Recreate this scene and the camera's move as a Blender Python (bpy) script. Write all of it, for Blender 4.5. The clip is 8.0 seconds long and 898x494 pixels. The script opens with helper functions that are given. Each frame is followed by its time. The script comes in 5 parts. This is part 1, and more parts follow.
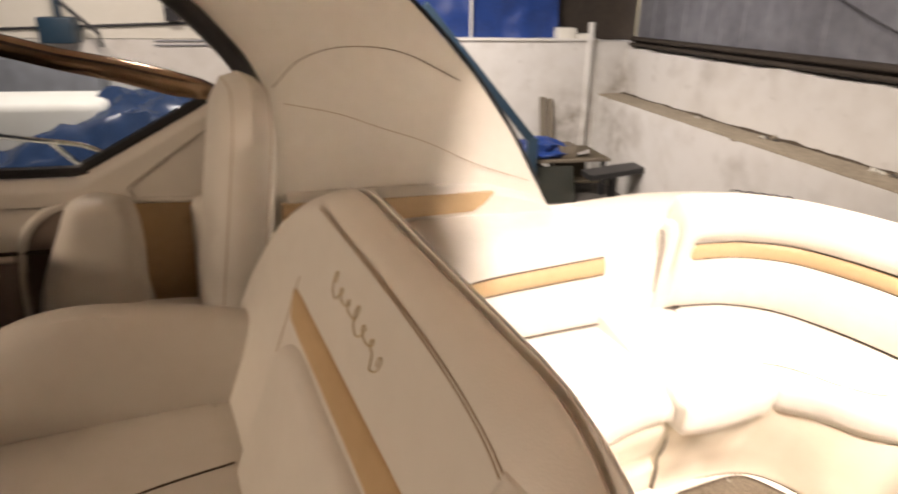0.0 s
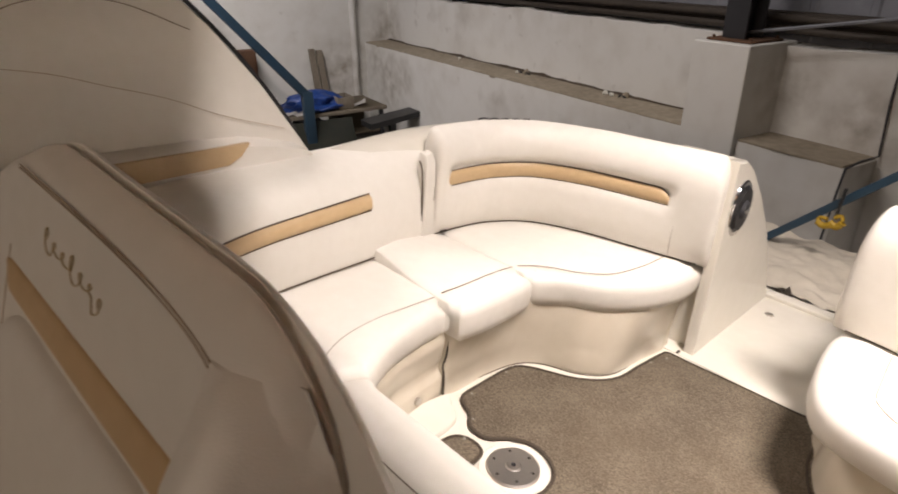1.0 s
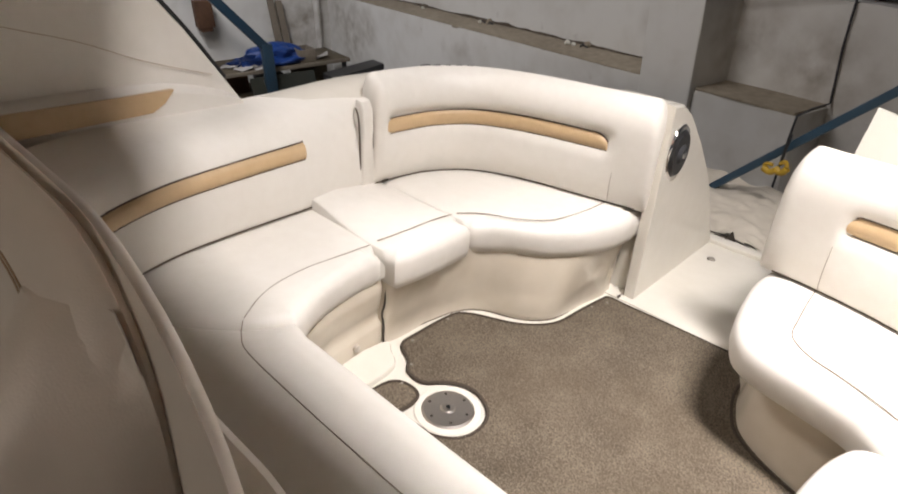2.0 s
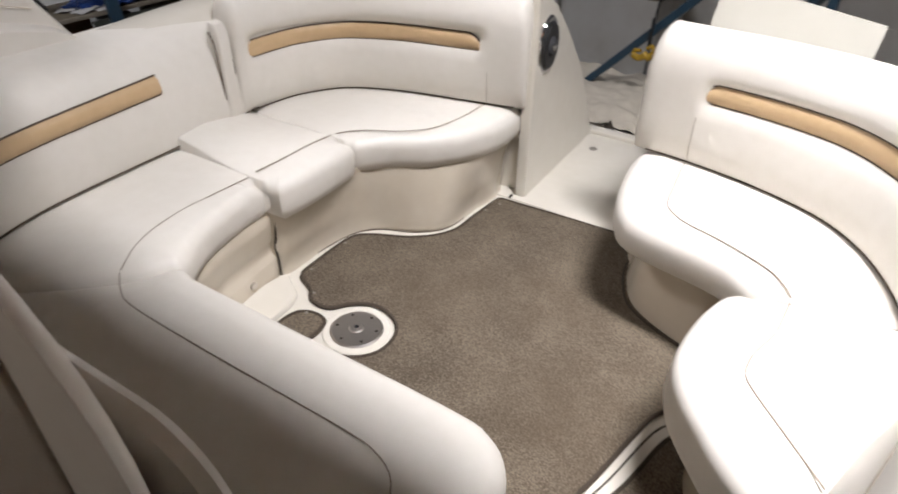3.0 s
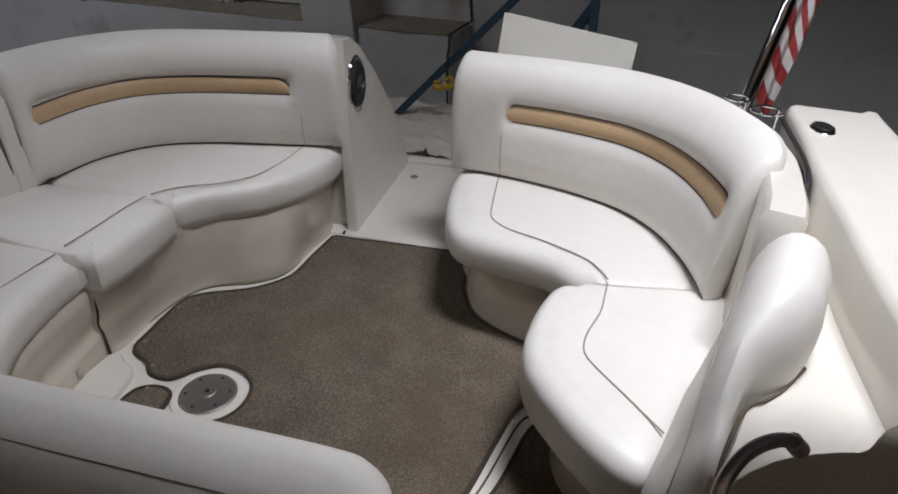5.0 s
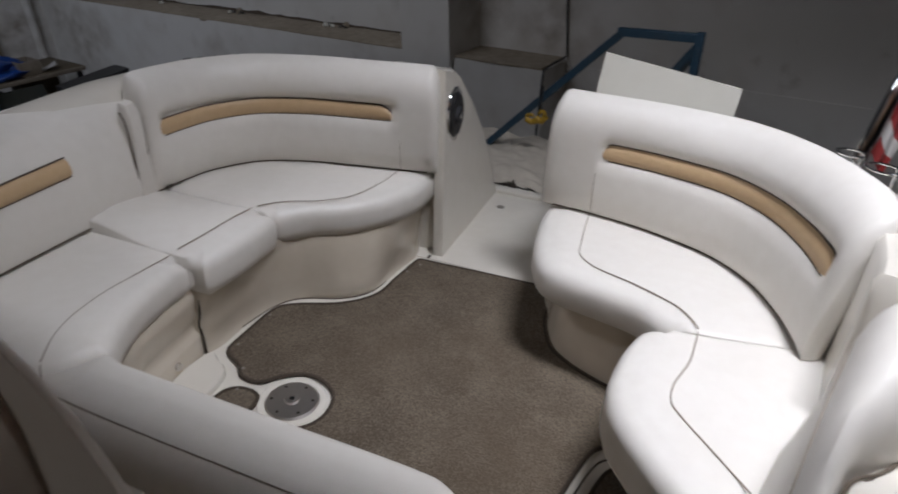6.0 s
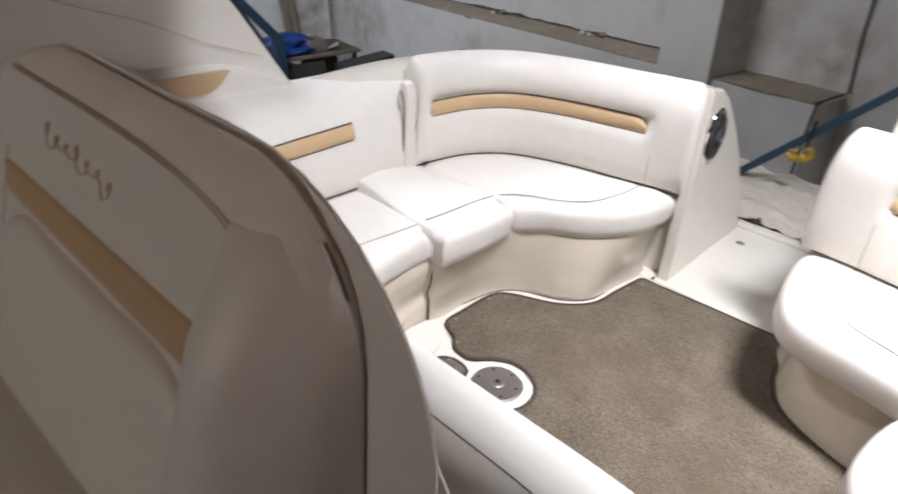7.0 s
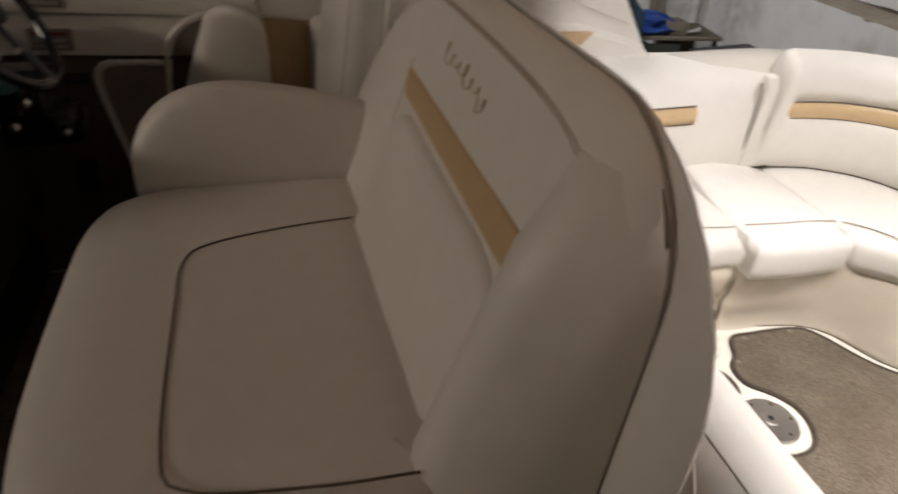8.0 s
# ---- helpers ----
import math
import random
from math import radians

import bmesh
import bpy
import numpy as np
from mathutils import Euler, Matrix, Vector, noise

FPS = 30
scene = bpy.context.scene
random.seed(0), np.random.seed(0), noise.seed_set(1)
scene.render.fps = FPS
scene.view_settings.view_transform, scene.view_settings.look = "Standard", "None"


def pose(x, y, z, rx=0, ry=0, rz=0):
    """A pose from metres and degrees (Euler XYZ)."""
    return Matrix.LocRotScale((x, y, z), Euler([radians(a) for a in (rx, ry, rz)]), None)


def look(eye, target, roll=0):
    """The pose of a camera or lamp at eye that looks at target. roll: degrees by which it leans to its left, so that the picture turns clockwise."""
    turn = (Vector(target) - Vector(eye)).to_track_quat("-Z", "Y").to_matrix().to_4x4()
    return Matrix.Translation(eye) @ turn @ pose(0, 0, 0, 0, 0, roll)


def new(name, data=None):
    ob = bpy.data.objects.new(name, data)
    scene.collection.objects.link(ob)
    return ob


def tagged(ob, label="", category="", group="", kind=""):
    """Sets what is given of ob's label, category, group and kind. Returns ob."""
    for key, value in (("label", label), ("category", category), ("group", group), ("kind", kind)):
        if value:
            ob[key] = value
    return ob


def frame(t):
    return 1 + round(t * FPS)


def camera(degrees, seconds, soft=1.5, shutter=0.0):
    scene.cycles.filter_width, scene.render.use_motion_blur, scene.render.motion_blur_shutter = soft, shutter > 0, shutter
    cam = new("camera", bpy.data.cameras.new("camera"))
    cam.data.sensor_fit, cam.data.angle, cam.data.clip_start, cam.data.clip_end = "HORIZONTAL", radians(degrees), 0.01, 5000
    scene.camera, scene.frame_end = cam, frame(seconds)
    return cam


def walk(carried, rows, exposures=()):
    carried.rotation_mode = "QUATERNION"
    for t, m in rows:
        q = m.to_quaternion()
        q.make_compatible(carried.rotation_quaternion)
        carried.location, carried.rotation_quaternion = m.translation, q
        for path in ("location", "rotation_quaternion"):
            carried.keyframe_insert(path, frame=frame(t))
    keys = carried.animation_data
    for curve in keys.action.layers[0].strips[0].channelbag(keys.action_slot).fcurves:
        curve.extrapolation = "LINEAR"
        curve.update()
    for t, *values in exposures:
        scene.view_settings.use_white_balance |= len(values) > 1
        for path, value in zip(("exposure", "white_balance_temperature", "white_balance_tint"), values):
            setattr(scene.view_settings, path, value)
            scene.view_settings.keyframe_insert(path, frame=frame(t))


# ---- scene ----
cam = camera(71.7, 8.0, 1.8, 0.35)

PATH = [
    (0, (0.741, -1.335, 1.527), (-0.915, -0.522, 0.756), 5.0),
    (0.5, (0.773, -1.341, 1.512), (-0.599, -0.132, 0.702), 4.2),
    (1, (0.88, -1.292, 1.516), (-0.373, 0.011, 0.662), 4.1),
    (1.2, (0.916, -1.267, 1.532), (-0.3, 0.07, 0.676), 4.7),
    (2.3, (1.012, -1.18, 1.473), (-0.091, 0.119, 0.426), 4.1),
    (2.5, (1.023, -1.173, 1.463), (-0.02, 0.134, 0.365), 3.9),
    (3, (1.037, -1.173, 1.445), (0.211, 0.235, 0.289), 1.7),
    (3.5, (1.049, -1.18, 1.436), (0.441, 0.331, 0.276), 1.0),
    (4, (1.055, -1.193, 1.437), (0.635, 0.407, 0.313), 1.0),
    (4.2, (1.052, -1.201, 1.442), (0.687, 0.423, 0.333), 1.1),
    (5.3, (1.034, -1.242, 1.456), (0.66, 0.437, 0.435), 2.3),
    (5.5, (1.037, -1.242, 1.462), (0.626, 0.433, 0.45), 2.4),
    (6, (0.989, -1.273, 1.476), (0.39, 0.367, 0.502), 2.9),
    (6.5, (0.949, -1.315, 1.47), (0.06, 0.184, 0.49), 4.2),
    (7, (0.917, -1.362, 1.457), (-0.224, -0.05, 0.469), 4.6),
    (7.5, (0.92, -1.381, 1.459), (-0.478, -0.42, 0.401), 5.3),
    (8, (0.951, -1.423, 1.437), (-0.621, -0.892, 0.32), 6.1),
]

import mathutils
import mathutils.geometry


def eye_rows():
    return [(t, look(e, g, r)) for t, e, g, r in PATH]


EXPOSURES = [
    (0.0, 1.9, 7700, 20), (0.5, 1.22, 7500, 20), (1.0, 0.9, 7000, 18), (2.5, 0.65, 6400, 14), (3.0, 0.45, 6200, 14), (3.5, 0.08, 6000, 14), (4.0, -0.48, 5900, 14),
    (5.5, -0.70, 5800, 14), (6.0, -0.65, 5800, 14), (6.5, 0.18, 5800, 14), (7.0, 0.82, 5900, 14), (7.5, 0.82, 6100, 14), (8.0, 0.85, 6500, 14),
]
walk(cam, eye_rows(), EXPOSURES)

# ---- light ----
world = bpy.data.worlds.new("world")
scene.world = world
world.use_nodes = True
sky = world.node_tree.nodes.new("ShaderNodeTexSky")
sky.sky_type, sky.sun_disc = "NISHITA", False
sky.sun_elevation, sky.sun_rotation = radians(30), radians(40)
background = world.node_tree.nodes["Background"]
background.inputs[1].default_value = 0.05
world.node_tree.links.new(sky.outputs[0], background.inputs[0])


def area_lamp(name, eye, target, watts, size_x, size_y, colour, cone=180):
    data = bpy.data.lights.new(name, "AREA")
    data.shape, data.size, data.size_y = "RECTANGLE", size_x, size_y
    data.energy, data.color, data.spread = watts, colour, radians(cone)
    ob = new(name, data)
    ob.matrix_world = look(eye, target)
    return ob


area_lamp("ceiling_lamp_middle", (1.6, 0.0, 4.1), (1.6, 0.0, 0.0), 84, 1.1, 0.4, (1.0, 0.97, 0.93), 98)
# unseen side lamps, assumed to hang beside the middle one
area_lamp("ceiling_lamp_port", (4.8, -0.75, 4.1), (4.6, -0.6, 0.0), 5, 2.4, 0.35, (1.0, 0.97, 0.93), 110)
area_lamp("ceiling_lamp_starboard", (-3.8, -0.75, 4.1), (-3.8, -0.6, 0.0), 92, 2.4, 0.35, (1.0, 0.97, 0.93))
# unseen lamps added to brighten the corner, aft and side walls
area_lamp("fill_lamp_corner", (-6.6, 1.2, 4.0), (-7.5, 3.4, 0.0), 43, 2.4, 0.35, (0.96, 0.98, 1.0), 110)
area_lamp("fill_lamp_aft", (-2.6, 2.6, 4.1), (-2.4, 5.0, 0.0), 10, 2.4, 0.35, (0.97, 0.99, 1.0), 100)
area_lamp("fill_lamp_side", (-7.6, -2.6, 3.7), (-8.4, -2.4, 0.0), 30, 2.4, 0.35, (1.0, 0.98, 0.96), 130)
# low fill added ahead of the helm to light the chair fronts; unseen
area_lamp("fill_lamp_bow", (0.5, -6.6, 2.4), (-0.4, -1.2, 1.0), 3.1, 2.4, 0.35, (1.0, 0.86, 0.70), 50)


# ---- materials ----
def material(name, colour, rough=0.5, metal=0.0, second=None, grain=60.0, stains=3.0, mix=0.5, bump=0.1, bump_scale=300.0, coat=0.0, spread=(0.35, 0.65), wave=0.0, wave_scale=7.0, fineness=0.5):
    m = bpy.data.materials.new(name)
    m.use_nodes = True
    nodes, links = m.node_tree.nodes, m.node_tree.links
    b = nodes["Principled BSDF"]
    b.inputs["Roughness"].default_value, b.inputs["Metallic"].default_value = rough, metal
    b.inputs["Coat Weight"].default_value = coat
    coords = nodes.new("ShaderNodeTexCoord")
    second = second or tuple(c * 0.86 for c in colour)
    big, fine = nodes.new("ShaderNodeTexNoise"), nodes.new("ShaderNodeTexNoise")
    big.inputs["Scale"].default_value, big.inputs["Detail"].default_value = stains, 6
    fine.inputs["Scale"].default_value, fine.inputs["Detail"].default_value = grain, 4
    for n in (big, fine):
        links.new(coords.outputs["Object"], n.inputs["Vector"])
    ramp = nodes.new("ShaderNodeMapRange")
    ramp.inputs[1].default_value, ramp.inputs[2].default_value = spread
    add = nodes.new("ShaderNodeMath")
    add.operation = "MULTIPLY_ADD"
    add.inputs[1].default_value = fineness
    half = nodes.new("ShaderNodeMath")
    half.operation = "MULTIPLY"
    half.inputs[1].default_value = 1 - fineness
    links.new(big.outputs[0], half.inputs[0])
    links.new(fine.outputs[0], add.inputs[0])
    links.new(half.outputs[0], add.inputs[2])
    links.new(add.outputs[0], ramp.inputs[0])
    scale = nodes.new("ShaderNodeMath")
    scale.operation = "MULTIPLY"
    scale.inputs[1].default_value = mix
    links.new(ramp.outputs[0], scale.inputs[0])
    blend = nodes.new("ShaderNodeMix")
    blend.data_type = "RGBA"
    blend.inputs["A"].default_value, blend.inputs["B"].default_value = (*colour, 1), (*second, 1)
    links.new(scale.outputs[0], blend.inputs["Factor"])
    links.new(blend.outputs["Result"], b.inputs["Base Color"])
    if bump:
        relief, height = nodes.new("ShaderNodeBump"), nodes.new("ShaderNodeTexNoise")
        height.inputs["Scale"].default_value, height.inputs["Detail"].default_value = bump_scale, 3
        relief.inputs["Strength"].default_value, relief.inputs["Distance"].default_value = bump, 0.004
        links.new(coords.outputs["Object"], height.inputs["Vector"])
        links.new(height.outputs[0], relief.inputs["Height"])
        links.new(relief.outputs[0], b.inputs["Normal"])
        if wave:
            swell, slow = nodes.new("ShaderNodeBump"), nodes.new("ShaderNodeTexNoise")
            slow.inputs["Scale"].default_value, slow.inputs["Detail"].default_value = wave_scale, 2
            swell.inputs["Strength"].default_value, swell.inputs["Distance"].default_value = wave, 0.02
            links.new(coords.outputs["Object"], slow.inputs["Vector"])
            links.new(slow.outputs[0], swell.inputs["Height"])
            links.new(swell.outputs[0], relief.inputs["Normal"])
    return m


VINYL = material("cream_vinyl", (0.72, 0.69, 0.64), 0.42, second=(0.65, 0.615, 0.555), grain=25, stains=2.5, mix=0.5, bump=0.12, bump_scale=420, wave=0.35, wave_scale=6)
GEL = material("gelcoat", (0.68, 0.645, 0.575), 0.25, second=(0.61, 0.57, 0.49), grain=14, stains=2, mix=0.5, bump=0.02, bump_scale=40, coat=0.3)
# gelcoat of the seat bases, browned for their shade and the carpet's bounce
SHADED_GEL = material("shaded_gelcoat", (0.60, 0.54, 0.445), 0.2, second=(0.53, 0.465, 0.37), grain=14, stains=3, mix=0.7, bump=0.02, bump_scale=40, coat=0.25)
WORNSTEEL = material("worn_steel", (0.24, 0.215, 0.185), 0.45, 0.2, bump=0.05)
TAN = material("tan_vinyl", (0.56, 0.40, 0.23), 0.45, second=(0.44, 0.30, 0.16), grain=30, bump=0.15, bump_scale=420)
PIPING = material("piping", (0.30, 0.255, 0.205), 0.6, bump=0.0)
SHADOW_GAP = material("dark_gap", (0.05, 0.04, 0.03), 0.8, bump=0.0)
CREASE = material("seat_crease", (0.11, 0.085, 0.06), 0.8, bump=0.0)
CARPET = material("carpet", (0.186, 0.149, 0.107), 0.95, second=(0.058, 0.044, 0.029), grain=210, stains=5, fineness=0.76, mix=0.95, bump=1.0, bump_scale=320, spread=(0.40, 0.60))
# binding brown, darkened to take in the shade of the carpet's edge gap
BINDING = material("darkened_binding", (0.055, 0.04, 0.028), 0.9, bump=0.3)
STEEL = material("brushed_steel", (0.60, 0.57, 0.54), 0.35, 1.0, grain=90, bump=0.05)
CHROME = material("chrome", (0.85, 0.85, 0.86), 0.06, 1.0, mix=0.1, bump=0.0)
BLACK = material("black_plastic", (0.015, 0.015, 0.016), 0.4, bump=0.05)
WALLPAINT = material("whitewashed_masonry", (0.66, 0.645, 0.61), 0.85, second=(0.42, 0.375, 0.31), grain=3.5, stains=0.6, mix=0.45, bump=0.4, bump_scale=6, spread=(0.47, 0.78))
def stained(m, spots, colour):
    """Dirt on a plain material: blotches of its own and some stained spots (x, y, z, radius)."""
    nodes, links = m.node_tree.nodes, m.node_tree.links
    b = nodes["Principled BSDF"]
    under = b.inputs["Base Color"].links[0].from_socket
    coords = nodes.new("ShaderNodeTexCoord")
    rough, fine = nodes.new("ShaderNodeTexNoise"), nodes.new("ShaderNodeTexNoise")
    rough.inputs["Scale"].default_value, rough.inputs["Detail"].default_value = 1.3, 8
    fine.inputs["Scale"].default_value, fine.inputs["Detail"].default_value = 5.0, 8
    total = None
    for noise_node, lo, hi in ((rough, 0.60, 0.78), (fine, 0.64, 0.80)):
        links.new(coords.outputs["Object"], noise_node.inputs["Vector"])
        r = nodes.new("ShaderNodeMapRange")
        r.inputs[1].default_value, r.inputs[2].default_value, r.inputs[4].default_value = lo, hi, 0.38
        links.new(noise_node.outputs[0], r.inputs[0])
        if total:
            s = nodes.new("ShaderNodeMath")
            s.operation = "MAXIMUM"
            links.new(total, s.inputs[0])
            links.new(r.outputs[0], s.inputs[1])
            total = s.outputs[0]
        else:
            total = r.outputs[0]
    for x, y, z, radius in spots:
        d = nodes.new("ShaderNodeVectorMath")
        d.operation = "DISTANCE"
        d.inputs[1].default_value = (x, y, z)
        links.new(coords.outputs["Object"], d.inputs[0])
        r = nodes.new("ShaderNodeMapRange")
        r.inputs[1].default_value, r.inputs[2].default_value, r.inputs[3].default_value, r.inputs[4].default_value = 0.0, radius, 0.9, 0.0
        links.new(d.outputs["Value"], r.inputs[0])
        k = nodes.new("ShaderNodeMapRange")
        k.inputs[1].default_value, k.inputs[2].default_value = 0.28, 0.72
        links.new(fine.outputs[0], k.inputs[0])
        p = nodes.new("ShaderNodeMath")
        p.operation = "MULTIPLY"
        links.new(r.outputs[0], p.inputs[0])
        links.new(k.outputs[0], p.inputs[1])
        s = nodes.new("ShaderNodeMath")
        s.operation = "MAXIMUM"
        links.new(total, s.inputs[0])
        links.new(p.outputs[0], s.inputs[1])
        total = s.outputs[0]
    blend = nodes.new("ShaderNodeMix")
    blend.data_type = "RGBA"
    blend.inputs["B"].default_value = (*colour, 1)
    links.new(total, blend.inputs["Factor"])
    links.new(under, blend.inputs["A"])
    links.new(blend.outputs["Result"], b.inputs["Base Color"])
    return m


stained(WALLPAINT, [(0.46, 0.0, -0.25, 0.5), (0.95, 0.0, -0.5, 0.75), (1.5, 0.0, -0.35, 0.4), (0.0, -0.5, -0.45, 0.8), (0.1, 0.4, 0.25, 0.6), (7.9, 0.45, 0.5, 0.5), (8.6, 0.45, 0.25, 0.6), (7.0, 0.3, 0.4, 0.4)], (0.19, 0.148, 0.10))
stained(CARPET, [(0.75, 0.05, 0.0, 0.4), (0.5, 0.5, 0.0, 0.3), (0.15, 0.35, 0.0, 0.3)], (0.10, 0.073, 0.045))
DIRT = material("dark_dirt", (0.085, 0.063, 0.042), 0.95, second=(0.045, 0.033, 0.022), grain=40, bump=0.6, bump_scale=60)
RUSTBROWN = material("rusty_plate", (0.13, 0.065, 0.035), 0.8, 0.2, second=(0.06, 0.03, 0.018), grain=25, bump=0.3, bump_scale=60)
DULLWOOD = material("dirty_wood", (0.105, 0.083, 0.052), 0.8, second=(0.05, 0.038, 0.024), grain=18, bump=0.4, bump_scale=30)
GREYWOOD = material("weathered_wood", (0.22, 0.185, 0.14), 0.85, second=(0.11, 0.085, 0.06), grain=25, bump=0.4, bump_scale=40)
LEDGE = material("dusty_concrete", (0.33, 0.28, 0.21), 0.95, second=(0.17, 0.135, 0.095), grain=12, stains=1.5, mix=0.7, bump=0.7, bump_scale=30)
TIN = material("galvanised_sheet", (0.30, 0.31, 0.34), 0.5, 0.3, second=(0.16, 0.16, 0.18), grain=6, stains=0.8, mix=0.8, bump=0.1, bump_scale=8)
DARKSTEEL = material("dark_steel", (0.045, 0.045, 0.05), 0.6, 0.3, bump=0.2, bump_scale=60)
BLUESTEEL = material("blue_painted_steel", (0.014, 0.045, 0.08), 0.45, second=(0.03, 0.045, 0.055), grain=20, bump=0.1, bump_scale=50)
BLUETARP = material("blue_tarp", (0.012, 0.05, 0.22), 0.4, second=(0.006, 0.02, 0.10), grain=20, stains=4, bump=0.4, bump_scale=12)
GROUND = material("concrete_floor", (0.10, 0.09, 0.08), 0.9, second=(0.05, 0.045, 0.04), grain=7, stains=0.7, mix=0.8, bump=0.4, bump_scale=20)
WOOD = material("rough_wood", (0.24, 0.18, 0.10), 0.8, second=(0.13, 0.09, 0.05), grain=18, bump=0.4, bump_scale=30)
CLOTH = material("silver_cover_cloth", (0.57, 0.52, 0.44), 0.6, second=(0.38, 0.335, 0.27), grain=12, stains=4, bump=0.25, bump_scale=50)
SPECKLED = material("speckled_laminate", (0.62, 0.57, 0.46), 0.4, second=(0.34, 0.29, 0.21), grain=230, stains=120, mix=0.8, bump=0.05, spread=(0.54, 0.7))
YELLOW = material("yellow_plastic", (0.38, 0.235, 0.015), 0.5, bump=0.1)
WHITEPAINT = material("white_board", (0.72, 0.70, 0.63), 0.45, second=(0.64, 0.62, 0.54), grain=10, bump=0.05)
RED = material("red_cloth", (0.20, 0.013, 0.011), 0.8, bump=0.2)
WHITECLOTH = material("white_cloth", (0.42, 0.40, 0.38), 0.8, bump=0.2)
NAVY = material("navy_cloth", (0.02, 0.025, 0.07), 0.8, bump=0.2)
THREAD = material("embroidery_thread", (0.42, 0.32, 0.22), 0.6, bump=0.0)
GOLDTHREAD = material("gold_thread", (0.50, 0.385, 0.21), 0.5, bump=0.0)
# rail metal with the brown reflections of its surroundings put into the colour
BROWN_CHROME = material("brown_tinted_chrome", (0.52, 0.38, 0.27), 0.13, 1.0, second=(0.30, 0.20, 0.13), grain=8, stains=4, mix=0.7, bump=0.02)
RUST = material("rusty_dark_steel", (0.055, 0.042, 0.032), 0.7, 0.2, second=(0.02, 0.016, 0.013), grain=12, bump=0.3, bump_scale=40)
DARK_PANEL = material("dark_brown_panel", (0.095, 0.070, 0.056), 0.85, bump=0.3)
POCKET = material("grey_brown_lining", (0.24, 0.195, 0.17), 0.8, bump=0.2)
GLOSSBLACK = material("gloss_black", (0.012, 0.012, 0.014), 0.10, bump=0.0, coat=0.5)
TEALGLASS = material("teal_gauge", (0.16, 0.34, 0.35), 0.06, bump=0.0, coat=0.8)
BLUECOVER = material("faded_blue_cover", (0.022, 0.045, 0.105), 0.22, second=(0.012, 0.022, 0.05), grain=10, stains=3, bump=0.6, bump_scale=9)
DASH = material("dark_dash", (0.045, 0.038, 0.033), 0.6, second=(0.025, 0.021, 0.02), bump=0.1)
# cloth of the unseen top; orange translucency added to warm the helm's light
CANVAS = bpy.data.materials.new("canvas")
CANVAS.use_nodes = True
ct = CANVAS.node_tree
cb = ct.nodes["Principled BSDF"]
cb.inputs["Base Color"].default_value, cb.inputs["Roughness"].default_value = (0.66, 0.58, 0.48, 1), 0.9
tr, mx = ct.nodes.new("ShaderNodeBsdfTranslucent"), ct.nodes.new("ShaderNodeMixShader")
tr.inputs[0].default_value = (0.84, 0.38, 0.165, 1)
mx.inputs[0].default_value = 0.10
weave = ct.nodes.new("ShaderNodeTexNoise")
weave.inputs["Scale"].default_value = 300
relief = ct.nodes.new("ShaderNodeBump")
relief.inputs["Strength"].default_value = 0.2
ct.links.new(weave.outputs[0], relief.inputs["Height"])
ct.links.new(relief.outputs[0], cb.inputs["Normal"])
ct.links.new(cb.outputs[0], mx.inputs[1])
ct.links.new(tr.outputs[0], mx.inputs[2])
ct.links.new(mx.outputs[0], ct.nodes["Material Output"].inputs[0])
DARKGLASS = material("dark_green_glass", (0.03, 0.034, 0.028), 0.12, second=(0.045, 0.04, 0.03), grain=9, bump=0.02)
GLASS = bpy.data.materials.new("tinted_glass")
GLASS.use_nodes = True
g = GLASS.node_tree.nodes["Principled BSDF"]
g.inputs["Base Color"].default_value = (0.75, 0.82, 0.85, 1)
g.inputs["Roughness"].default_value, g.inputs["Transmission Weight"].default_value, g.inputs["IOR"].default_value = 0.02, 1.0, 1.1


# ---- mesh helpers ----
geometry = mathutils.geometry


def thing(name, label, category, group="", kind="", at=(0, 0, 0)):
    ob = new(name)
    ob.empty_display_size = 0.05
    ob.location = at
    return tagged(ob, label, category, group, kind)


def part(name, bm, mat, parent=None, label="", smooth=True):
    me = bpy.data.meshes.new(name)
    bmesh.ops.recalc_face_normals(bm, faces=bm.faces)
    for f in bm.faces:
        f.smooth = smooth and len(f.verts) < 9
    bm.to_mesh(me)
    bm.free()
    me.materials.append(mat)
    if smooth:
        me.set_sharp_from_angle(angle=radians(42))
    ob = new(name, me)
    if parent:
        ob.parent = parent
    if label:
        tagged(ob, label)
    return ob


